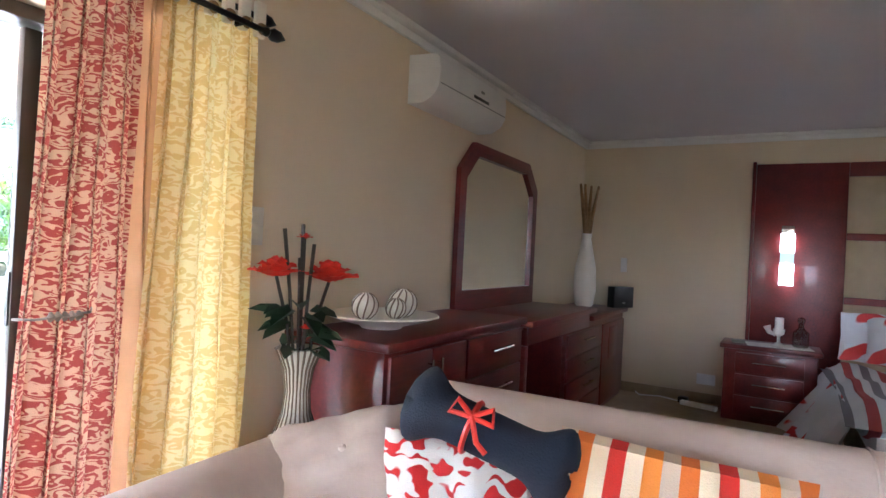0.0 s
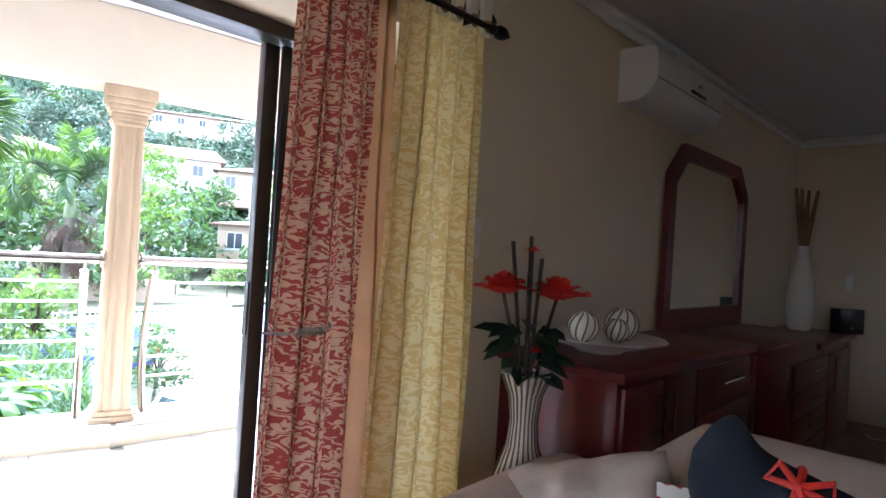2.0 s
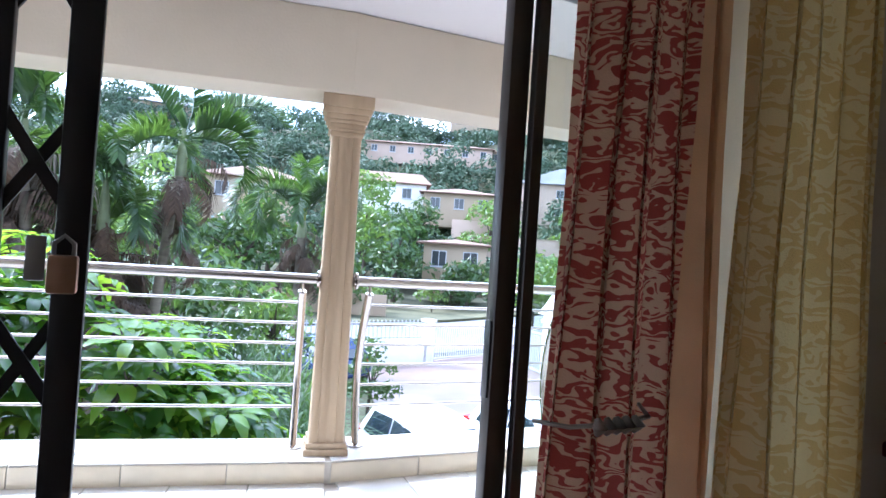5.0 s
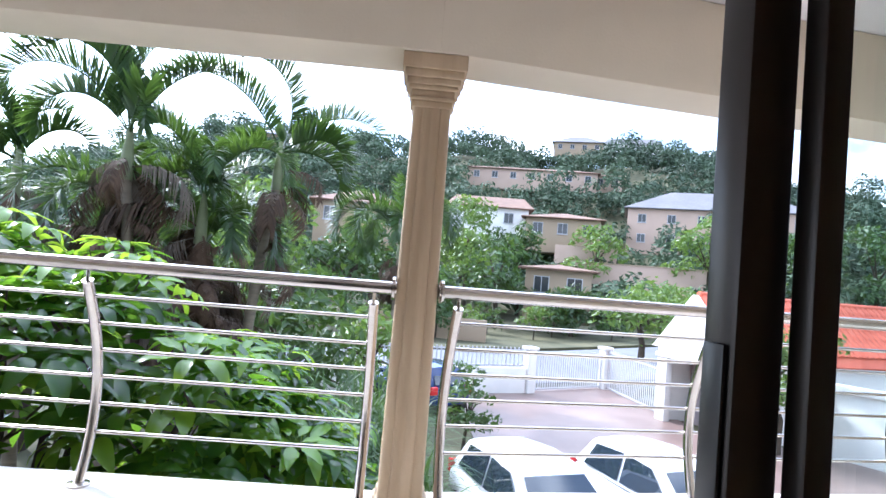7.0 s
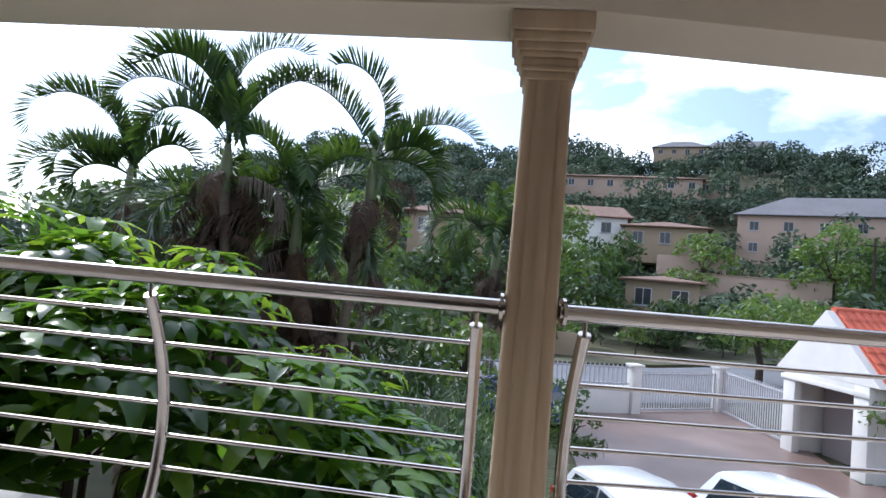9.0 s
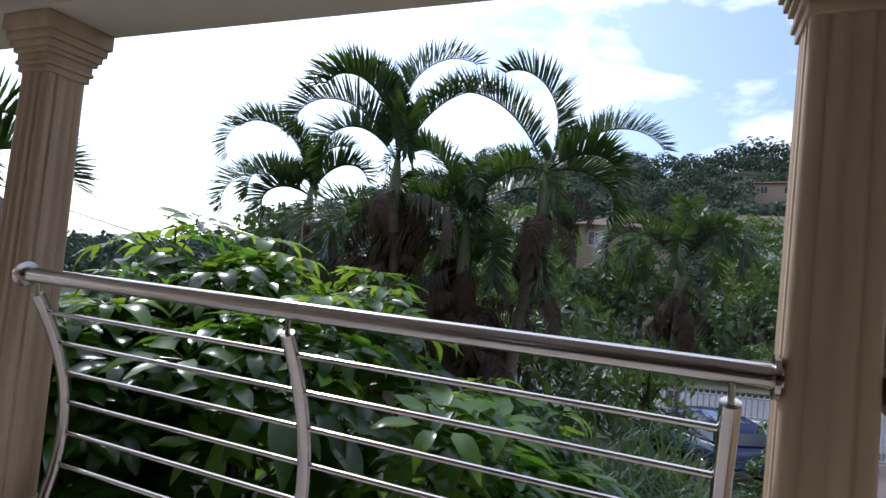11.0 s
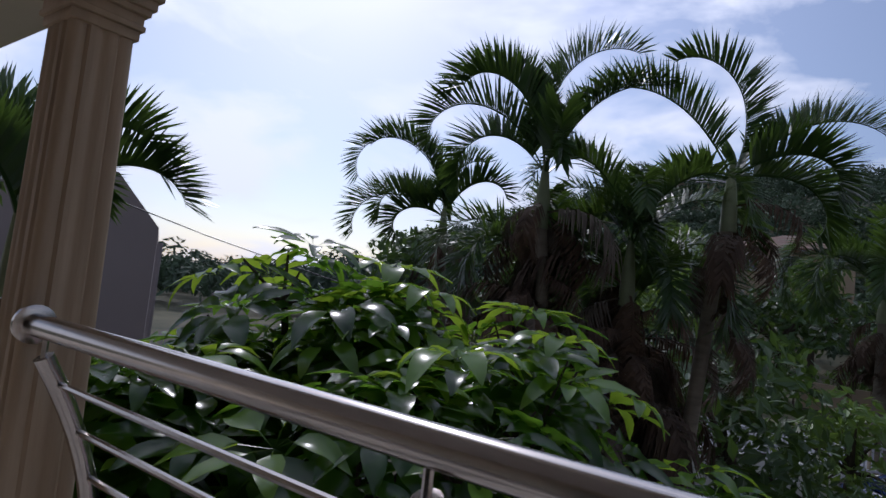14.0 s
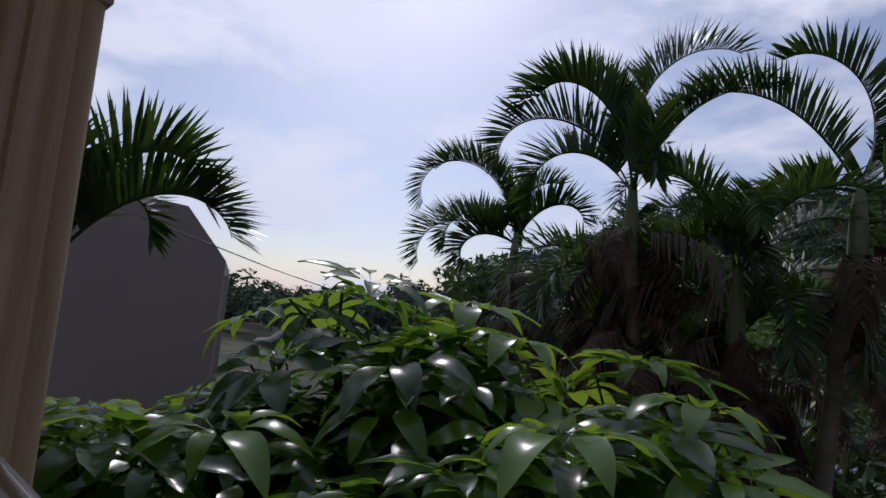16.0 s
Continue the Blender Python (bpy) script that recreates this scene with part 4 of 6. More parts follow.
# ---- neighbouring buildings, street and vehicles ----
def hip_roof(bm, x0, x1, y0, y1, z, rise, over=0.5, ridge=None):
    x0, x1, y0, y1 = x0 - over, x1 + over, y0 - over, y1 + over
    long_y = (y1 - y0) > (x1 - x0)
    ins = min(x1 - x0, y1 - y0) / 2 if ridge is None else ridge
    xm, ym = (x0 + x1) / 2, (y0 + y1) / 2
    r = [(xm, y0 + ins, z + rise), (xm, y1 - ins, z + rise)] if long_y else [(x0 + ins, ym, z + rise), (x1 - ins, ym, z + rise)]
    c = [(x0, y0, z), (x1, y0, z), (x1, y1, z), (x0, y1, z)]
    v = [bm.verts.new(q) for q in c + [(q[0], q[1], z - 0.12) for q in c] + r]
    if long_y:
        fs = [(0, 1, 8), (1, 2, 9, 8), (2, 3, 9), (3, 0, 8, 9)]
    else:
        fs = [(0, 1, 9, 8), (1, 2, 9), (2, 3, 8, 9), (3, 0, 8)]
    for q in fs + [(4, 5, 1, 0), (5, 6, 2, 1), (6, 7, 3, 2), (7, 4, 0, 3), (7, 6, 5, 4)]:
        bm.faces.new([v[k] for k in q])
    return bm


def house(loc, rz, w, d, storeys, wall_m, roof_m, label, rise=2.0, wins=4, ridge=None, sh=2.8, deep=1.4):
    """w along x (its face towards -y), d along y."""
    h = thing("house", loc, rz, label, "house", "hillside houses")
    top = storeys * sh
    part("wall", B((-w / 2, -d / 2, -deep), (w / 2, d / 2, top), 0.02), wall_m, h)
    part("roof", hip_roof(bmesh.new(), -w / 2, w / 2, -d / 2, d / 2, top + 0.12, rise, 0.6, ridge), roof_m, h, smooth=False)
    for s in range(storeys):
        for k in range(wins):
            x = -w / 2 + w * (k + 0.5) / wins
            z = s * sh + 1.0
            wd = part("window", box(B((x - 0.62, -d / 2 - 0.05, z - 0.06), (x + 0.62, -d / 2 + 0.02, z + 1.26), 0.01), (x - 0.7, -d / 2 - 0.12, z - 0.14), (x + 0.7, -d / 2, z - 0.07)), M_FENCEW, h)
            for e in (-1, 1):
                part("pane", B((x + e * 0.29 - 0.26, -d / 2 - 0.07, z), (x + e * 0.29 + 0.26, -d / 2 - 0.052, z + 1.2)), M_WIN, wd)
    return h


house((-80, 68, 7.9), 145 - 90, 26, 13, 2, M_PLPINK, M_ROOFG, "two-storey peach plaster block with grey hipped roof", 3.6, 6, None, 3.1)
house((-70, 36, 6.4), 62, 9, 8, 1, M_PLTAN, M_ROOFB, "low tan house with brown roof among trees", 1.0, 3)
house((-76, 28, 7.5), 70, 10, 8, 1, M_PLWHITE, M_ROOFB, "white gabled house with brown roof", 1.8, 2, 1.0)
house((-46.5, 23.5, -0.5), 62, 5.2, 5, 1, M_PLTAN, M_ROOFB, "small tan outbuilding with flat brown roof", 0.4, 2)
house((-64, 9, 4.8), 82, 9, 8, 1, M_PLTAN, M_ROOFB, "tan house with brown tiled roof behind palms", 1.6, 3)
house((-118, 53, 21.7), 66, 27, 9, 1, M_PLPINK, M_ROOFB, "long peach house with low brown roof on the hillside", 1.2, 7)
house((-112, 68, 21.8), 60, 6, 6, 1, M_PLPINK, M_PLPINK, "small flat-roofed peach annexe on the hillside", 0.2, 2)
house((-158, 86, 40.2), 60, 14, 9, 1, M_PLTAN, M_ROOFG, "hilltop house with grey tiled roof", 2.6, 4)
house((-152, 100, 40.3), 57, 16, 9, 1, M_PLWHITE, M_ROOFG, "hilltop white house with grey gabled roof", 2.8, 4, 2.0)
house((-150, 2, 28.2), 88, 16, 9, 1, M_PLTAN, M_ROOFG, "hillside house with grey roof above the palms", 2.0, 4)
gw = thing("garden_wall", (-57, 38.5, 2.2), 62, "tan plastered retaining wall by the street", "wall")
part("panel", B((-7, -0.15, -4), (7, 0.15, 1.6), 0.03), M_PLPINK, gw)
part("coping", B((-7.1, -0.22, 1.602), (7.1, 0.22, 1.75), 0.02), M_PLTAN, gw)
part("upper_panel", B((-9, 3.0, -4), (-2, 3.3, 3.6), 0.03), M_PLPINK, gw)
sw = thing("street_wall", (-35, 14, G), 62, "low tan garden wall across the street", "wall")
part("panel", B((-9, -0.1, -0.3), (-1, 0.1, 1.3), 0.02), M_PLTAN, sw)

# grey gable of the next house
nh = thing("neighbour_house", (-14.24, -11.01, -3.2), 0, "plain grey plastered gable of the next house", "house")
bm = bmesh.new()
mm = Matrix.Rotation(math.atan2(3.3, -1.75) - math.pi, 4, "Z")
prof = [(0, 0), (0, 5.2), (1.0, 6.34), (2.75, 6.55), (8, 6.95), (8, 0)]
va = [bm.verts.new(mm @ Vector((0, 0, 0)) + Vector((0.475 * a, -0.88 * a, z))) for a, z in prof]
vb2 = [bm.verts.new(q.co + Vector((-6.0, -6.6, 0))) for q in va]
bm.faces.new(va)
bm.faces.new(vb2[::-1])
for i in range(len(prof)):
    bm.faces.new((va[i], vb2[i], vb2[(i + 1) % len(prof)], va[(i + 1) % len(prof)]))
bmesh.ops.recalc_face_normals(bm, faces=bm.faces)
part("gable_wall", bm, M_PLGREY, nh)
part("eave_edge", B((-0.10, 0.0, 0.0), (-0.01, 0.09, 4.87), 0.01), M_PLGREY, nh)
wire = thing("service_cable", (-10.7, -11.24, 2.91), 0, "thin black overhead service cable", "cable")
part("cable", T([(1.8, -3.4, 1.35), (0, 0, 0), (-0.9, 1.66, -0.57), (-1.81, 3.32, -1.10), (-4.0, 7.3, -2.2)], 0.011, 6), M_DARK, wire)
pl = thing("timber_pole", (-15.06, -3.95, G), 0, "short dark timber pole among the palms", "pole")
part("pole", T([(0, 0, -0.3), (0.03, 0, 3.8), (0.04, 0, 4.55)], [0.16, 0.14, 0.14], 10), M_BARK, pl)
part("cap", T([(0.04, 0, 4.55), (0.04, 0, 4.6)], [0.15, 0.1], 10), M_BARK, pl)
up = thing("utility_pole", (-50, 45.5, -0.4), 0, "dark timber utility pole with crossarm", "pole")
part("pole", T([(0, 0, -1), (0, 0, 8.5)], [0.16, 0.11], 8), M_BARK, up)
part("crossarm", B((-0.06, -0.9, 7.7), (0.06, 0.9, 7.84), 0.01), M_BARK, up)

# garage with a red tiled roof
GX0, GX1, GY, GD = -17.75, -15.0, 11.9, 7.5
EAVE, APEX = -0.40, 1.22
ga = thing("garage", ((GX0 + GX1) / 2, GY, G), 0, "white plastered garage with orange clay tile roof", "garage")
hw, e, a = (GX1 - GX0) / 2, EAVE - G, APEX - G
bm = bmesh.new()
for x0, x1, z0, z1 in ((-hw, -hw + 0.42, 0, e), (hw - 0.42, hw, 0, e), (-hw + 0.42, hw - 0.42, 1.95, e)):
    part("front_pier" if z0 == 0 else "lintel", B((x0, 0, z0), (x1, 0.22, z1), 0.006), M_PLWHITE, ga)
tri = [bm.verts.new(q) for q in ((-hw - 0.3, -0.01, e - 0.05), (hw + 0.3, -0.01, e - 0.05), (0, -0.01, a), (-hw - 0.3, 0.21, e - 0.05), (hw + 0.3, 0.21, e - 0.05), (0, 0.21, a))]
for q in ((0, 1, 2), (5, 4, 3), (0, 3, 4, 1), (1, 4, 5, 2), (2, 5, 3, 0)):
    bm.faces.new([tri[k] for k in q])
part("gable", bm, M_PLWHITE, ga)
part("side_wall", B((-hw, 0.222, -0.2), (-hw + 0.2, GD, e)), M_PLWHITE, ga)
part("side_wall", B((hw - 0.2, 0.222, -0.2), (hw, GD, e)), M_PLWHITE, ga)
part("back_wall", B((-hw + 0.2, GD - 0.2, -0.2), (hw - 0.2, GD, e)), M_PLGREY, ga)
part("door_recess", B((-hw + 0.42, 0.9, 0), (hw - 0.42, 0.95, 1.95)), M_PLGREY, ga, "grey shaded garage door")
part("band", B((-hw - 0.06, -0.05, 1.93), (hw + 0.06, -0.012, 2.05), 0.01), M_PLWHITE, ga)
for sgn in (-1, 1):
    sl = math.hypot(hw + 0.35, a - e + 0.1)
    m = Matrix.Translation((0, 0, a + 0.03)) @ Matrix.Rotation(math.atan2(a - e + 0.05, hw + 0.35) * sgn, 4, "Y")
    rf = part("roof_slope", box(bmesh.new(), (0 if sgn > 0 else -sl, 0.212, -0.06), (sl if sgn > 0 else 0, GD + 0.2, -0.005), 0, m), M_ROOFR, ga)
    if sgn > 0:
        # courses of curved tiles on the slope that faces the house
        bm0 = bmesh.new()
        for k in range(6):
            p0, p1 = math.pi * k / 6, math.pi * (k + 1) / 6
            q = [bm0.verts.new((x, -0.11 * math.cos(p), 0.045 * math.sin(p) + up_)) for x, up_ in ((0, 0.0), (0.36, 0.018)) for p in (p0, p1)]
            bm0.faces.new((q[0], q[2], q[3], q[1]))
        bmesh.ops.remove_doubles(bm0, verts=bm0.verts, dist=0.001)
        tile = finish(bm0, "roof_tile", M_ROOFR)
        for r in range(6):
            for c in range(32):
                o = new("roof_tile", tile)
                o.parent = rf
                o.matrix_local = m @ Matrix.Translation((0.02 + r * 0.34, 0.34 + c * 0.232, 0.0))
part("ridge_cap", T([(0, 0.2, a + 0.02), (0, GD + 0.2, a + 0.02)], 0.09, 10), M_ROOFR, ga)
lw = thing("driveway_wall", (-13.4, 14.6, G), 20, "white rendered wall beside the driveway", "wall")
part("panel", B((-0.9, -0.1, -0.2), (6, 0.1, 1.7), 0.01), M_PLWHITE, lw)
part("coping", B((-1.05, -0.2, 1.702), (6.1, 0.2, 1.88), 0.02), M_PLWHITE, lw)


def fence_run(name, p0, p1, label, wall_h, top_h, step=0.16, panel_m=M_PLWHITE, group="street fences", category="fence"):
    v = Vector((p1[0] - p0[0], p1[1] - p0[1], 0))
    L = v.length
    t = thing(name, (p0[0], p0[1], G + 0.02), math.degrees(math.atan2(v.y, v.x)), label, category, group)
    if wall_h:
        part("panel", B((0, -0.1, -0.2), (L, 0.1, wall_h), 0.015), panel_m, t)
    part("top_bar", B((0, -0.025, top_h - 0.12), (L, 0.025, top_h - 0.07), 0.004), M_FENCEW, t)
    part("bottom_bar", B((0, -0.025, wall_h + 0.06), (L, 0.025, wall_h + 0.11), 0.004), M_FENCEW, t)
    me = finish(B((-0.02, -0.012, wall_h + 0.02), (0.02, 0.012, top_h), 0), "pale", M_FENCEW)
    for k in range(int(L / step)):
        o = new("pale", me)
        o.parent = t
        o.location = (0.08 + k * step, 0, 0)
    return t


fence_run("street_fence", (-20.0, -3.0), (-21.0, 9.0), "white wall topped with white steel palings", 0.85, 1.55)
fence_run("sliding_gate", (-21.2, 9.4), (-22.1, 12.7), "white steel driveway gate with upright bars", 0.0, 1.35, 0.11, category="gate")
fence_run("side_fence", (-22.0, 12.9), (-18.1, 12.35), "white steel paling fence beside the garage", 0.0, 1.5, 0.13)
for x, y in ((-21.05, 9.2), (-22.1, 12.85)):
    gp = thing("gate_pillar", (x, y, G), 14, "white plastered gate pillar", "pillar", "gate pillars")
    part("shaft", B((-0.17, -0.17, -0.2), (0.17, 0.17, 1.5), 0.015), M_PLWHITE, gp)
    part("cap", B((-0.22, -0.22, 1.502), (0.22, 0.22, 1.6), 0.02), M_PLWHITE, gp)


def car(loc, rz, paint, label):
    """A small hatchback, nose towards +x, 3.9 m long."""
    t = thing("car", loc, rz, label, "car", "parked cars")
    secs = [(-1.92, 0.42, 0.78, 0.66), (-1.80, 0.30, 0.98, 0.78), (-1.3, 0.24, 0.97, 0.82), (-0.3, 0.22, 0.93, 0.83), (0.75, 0.22, 0.93, 0.83), (1.45, 0.25, 0.82, 0.80), (1.82, 0.32, 0.68, 0.70), (1.95, 0.42, 0.56, 0.56)]
    bm = bmesh.new()
    rings = []
    for x, z0, z1, w in secs:
        zm = (z0 + z1) / 2
        rings.append([bm.verts.new(q) for q in ((x, -w * 0.9, z0), (x, -w, zm - 0.08), (x, -w, zm + 0.1), (x, -w * 0.88, z1), (x, 0, z1 + 0.03),
                                                (x, w * 0.88, z1), (x, w, zm + 0.1), (x, w, zm - 0.08), (x, w * 0.9, z0))])
    for p_, q_ in zip(rings, rings[1:]):
        for k in range(9):
            bm.faces.new((p_[k], p_[(k + 1) % 9], q_[(k + 1) % 9], q_[k]))
    bm.faces.new(rings[0][::-1])
    bm.faces.new(rings[-1])
    bmesh.ops.recalc_face_normals(bm, faces=bm.faces)
    body = part("body", bm, paint, t)
    body.modifiers.new("round", "SUBSURF").levels = 1
    body.modifiers["round"].render_levels = 2
    lo = [(-1.82, 0.66), (-1.55, 0.70), (-0.6, 0.74), (0.35, 0.74), (1.05, 0.70)]
    tz = [(-1.62, 1.18, 0.56), (-1.42, 1.40, 0.58), (-0.6, 1.49, 0.60), (0.1, 1.45, 0.58), (0.32, 1.38, 0.56)]
    bm = bmesh.new()
    rings = [[bm.verts.new(q) for q in ((xl, -wl, 0.9), (xt, -wt, z - 0.04), (xt, -wt * 0.8, z), (xt, 0, z + 0.02), (xt, wt * 0.8, z), (xt, wt, z - 0.04), (xl, wl, 0.9))]
             for (xl, wl), (xt, z, wt) in zip(lo, tz)]
    for p_, q_ in zip(rings, rings[1:]):
        for k in range(6):
            bm.faces.new((p_[k], p_[k + 1], q_[k + 1], q_[k]))
    bm.faces.new(rings[0][::-1])
    bm.faces.new(rings[-1])
    bmesh.ops.recalc_face_normals(bm, faces=bm.faces)
    part("cabin", bm, paint, t)

    def quad(pts, name, m, parent, off):
        b = bmesh.new()
        c = sum((Vector(p) for p in pts), Vector()) / 4
        o_ = Vector(off)
        v1 = [b.verts.new(Vector(p) + o_) for p in pts]
        v2 = [b.verts.new(Vector(p) - o_ * 0.3) for p in pts]
        b.faces.new(v1)
        b.faces.new(v2[::-1])
        for i in range(len(pts)):
            b.faces.new((v1[i], v2[i], v2[(i + 1) % len(pts)], v1[(i + 1) % len(pts)]))
        bmesh.ops.recalc_face_normals(b, faces=b.faces)
        return part(name, b, m, parent)
    quad([(0.98, -0.62, 0.95), (0.98, 0.62, 0.95), (0.36, 0.50, 1.36), (0.36, -0.50, 1.36)], "windscreen", M_CARGL, t, (0.012, 0, 0.014))
    quad([(-1.80, -0.56, 0.97), (-1.80, 0.56, 0.97), (-1.60, 0.48, 1.20), (-1.60, -0.48, 1.20)], "rear_window", M_CARGL, t, (-0.03, 0, 0.012))
    for s in (-1, 1):
        quad([(-0.42, s * 0.735, 0.95), (0.72, s * 0.72, 0.95), (0.16, s * 0.60, 1.36), (-0.42, s * 0.615, 1.40)], "side_window", M_CARGL, t, (0, s * 0.016, 0.004))
        quad([(-1.45, s * 0.715, 0.95), (-0.5, s * 0.735, 0.95), (-0.5, s * 0.615, 1.40), (-1.25, s * 0.60, 1.34)], "side_window", M_CARGL, t, (0, s * 0.016, 0.004))
        part("mirror", B((0.62, s * 0.80, 0.92), (0.76, s * 0.97, 1.05), 0.03), paint, t)
        part("tail_light", B((-1.90, s * 0.62 - 0.12, 0.70), (-1.80, s * 0.62 + 0.12, 0.94), 0.03), M_TAIL, t)
        part("headlight", B((1.66, s * 0.55 - 0.16, 0.60), (1.86, s * 0.55 + 0.16, 0.74), 0.04), M_CRYSTAL, t)
        for x in (-1.25, 1.25):
            w = part("wheel", T([(x, s * 0.66, 0.3), (x, s * 0.68, 0.3), (x, s * 0.84, 0.3), (x, s * 0.86, 0.3)], [0.27, 0.30, 0.30, 0.27], 22), M_TYRE, t)
            part("rim", T([(x, s * 0.85, 0.3), (x, s * 0.872, 0.3)], [0.19, 0.17], 16), M_RIM, w)
    t.scale = (0.93, 0.93, 0.93)
    return t


car((-9.85, 4.1, G + 0.02), 4, M_CARW, "white hatchback parked on the driveway")
car((-9.9, 6.35, G + 0.02), 4, M_CARW, "white hatchback parked on the driveway")
car((-19.0, 4.6, G + 0.02), 200, M_CARB, "dark blue car parked by the street wall")


# ---- things in the room ----
def curtain(name, y0, y1, x, z0, z1, folds, amp, material, label, flare=0.0, edge=None):
    t = thing(name, (x, (y0 + y1) / 2, z0), 0, label, "curtain")
    w, h, nu, nv = y1 - y0, z1 - z0, folds * 14, 26
    cuts = [(0.0, 1.0, material, "cloth")] if not edge else [(0.0, 0.80, material, "cloth"), (0.80, 1.0, edge, "border")]
    for a, b, m, nm in cuts:
        bm = bmesh.new()
        uv = bm.loops.layers.uv.verify()
        g = []
        n = max(6, int(nu * (b - a)))
        for i in range(n + 1):
            u = a + (b - a) * i / n
            row = []
            for j in range(nv + 1):
                v = j / nv
                am = amp * (0.55 + 0.55 * (1 - v)) * (0.75 + 0.25 * math.sin(u * 9))
                ph = u * folds * 2 * math.pi + 0.9 * math.sin(v * 3 + u * 5) * (1 - v)
                yy = (u - 0.5) * w * (1 + 0.06 * math.sin(v * 5)) - flare * (1 - v) * (1 - u) + 0.25 * amp * math.sin(2 * ph)
                xx = am * math.sin(ph) + 0.012 * noise.noise(Vector((u * 7, v * 4, 1)))
                row.append((bm.verts.new((xx, yy, v * h)), (u * w * 1.9, v * h)))
            g.append(row)
        for i in range(n):
            for j in range(nv):
                q = [g[i][j], g[i + 1][j], g[i + 1][j + 1], g[i][j + 1]]
                f = bm.faces.new([k[0] for k in q])
                for lp, k in zip(f.loops, q):
                    lp[uv].uv = k[1]
        part(nm, bm, m, t)
    return t


red = curtain("curtain", 0.47, 0.83, -2.41, 0.02, 2.18, 5, 0.048, M_CURTRED, "red and gold figured curtain hung beside the sliding door", 0.06, M_CURTTAN)
yel = curtain("curtain", 0.745, 1.14, -2.31, 0.02, 2.09, 5, 0.042, M_CURTYEL, "sheer yellow patterned curtain with eyelet tabs", 0.05)
for k in range(6):
    y = -0.16 + 0.07 * k
    part("tab", B((-0.012, y - 0.022, 2.02), (0.012, y + 0.022, 2.15), 0.006), M_RING, yel)
    part("eyelet", T([(0.013, y, 2.05), (0.022, y, 2.05)], [0.022, 0.018], 14), M_REED, yel, "wooden eyelet ring")


def curtain_rod(x, z, y1):
    r = thing("curtain_rod", (x, 0, z), 0, "dark iron curtain rod with pointed finial", "curtain rod", "curtain rods")
    part("pole", T([(0, -2.0, 0), (0, y1, 0)], 0.011, 10), M_IRON, r)
    part("finial", T([(0, y1, 0), (0, y1 + 0.02, 0), (0, y1 + 0.03, 0), (0, y1 + 0.05, 0), (0, y1 + 0.075, 0), (0, y1 + 0.11, 0)], [0.012, 0.018, 0.011, 0.024, 0.022, 0.003], 12), M_IRON, r)
    part("bracket", B((WX - x, y1 - 0.10, -0.012), (0.0, y1 - 0.08, 0.012), 0.003), M_IRON, r)


curtain_rod(-2.385, 2.15, 1.17)
curtain_rod(-2.28, 2.06, 1.12)
tb = thing("curtain_tieback", (-2.345, 0.53, 1.07), 0, "grey metal tieback cord round the red curtain", "tieback")
part("cord", T([(-0.06, -0.10, -0.012), (-0.01, -0.07, -0.01), (0.025, -0.01, 0.0), (0.02, 0.06, 0.006), (-0.03, 0.09, 0.01)], 0.004, 6), M_GREYMET, tb)
for k in range(5):
    part("bead", T([(0.028, -0.05 + 0.018 * k, -0.012), (0.036, -0.05 + 0.018 * k, 0.0), (0.028, -0.05 + 0.018 * k, 0.012)], [0.004, 0.012, 0.004], 8), M_GREYMET, tb)
hook = thing("curtain_hook", (WX, 1.135, 1.27), 0, "small dark curtain hook on the wall", "hook")
part("hook", T([(0, 0, 0), (0.06, 0, 0), (0.075, 0, 0.03)], 0.007, 8), M_IRON, hook)
part("hook_lower", T([(0, 0, -0.07), (0.06, 0, -0.07), (0.075, 0, -0.04)], 0.009, 8), M_IRON, hook)
swt = thing("wall_socket", (WX, 1.25, 1.36), 0, "white plastic wall switch and socket plate", "switch")
part("plate", B((0, -0.045, -0.075), (0.009, 0.045, 0.075), 0.003), M_AC, swt)
for z in (-0.04, 0.0, 0.04):
    part("rocker", B((0.0092, -0.016, z - 0.012), (0.013, 0.016, z + 0.012), 0.002), M_PAPER, swt)

# air conditioner
ac = thing("air_conditioner", (WX, 2.28, 2.09), 0, "white wall-mounted split air conditioner", "air conditioner")
bm = bmesh.new()
prof = [(0, 0.0), (0.10, 0.0), (0.165, 0.035), (0.195, 0.085), (0.20, 0.16), (0.19, 0.235), (0.17, 0.255), (0, 0.265)]
va = [bm.verts.new((x, 0, z)) for x, z in prof]
vb2 = [bm.verts.new((x, 0.86, z)) for x, z in prof]
bm.faces.new(va)
bm.faces.new(vb2[::-1])
for i in range(len(prof)):
    bm.faces.new((va[i], vb2[i], vb2[(i + 1) % len(prof)], va[(i + 1) % len(prof)]))
bmesh.ops.recalc_face_normals(bm, faces=bm.faces)
part("casing", bm, M_AC, ac)
part("display", B((0.196, 0.40, 0.118), (0.203, 0.60, 0.136), 0.003), M_DARK, ac)
part("seam", B((0.193, 0.012, 0.098), (0.2005, 0.848, 0.102)), M_GREYMET, ac)
part("louvre", box(bmesh.new(), (0.108, 0.03, 0.006), (0.162, 0.83, 0.012), 0.002, Matrix.Translation((0, 0, -0.058)) @ Matrix.Rotation(radians(-28), 4, "Y")), M_AC, ac)
part("badge", B((0.2005, 0.49, 0.165), (0.203, 0.53, 0.180), 0.004), M_GREYMET, ac)


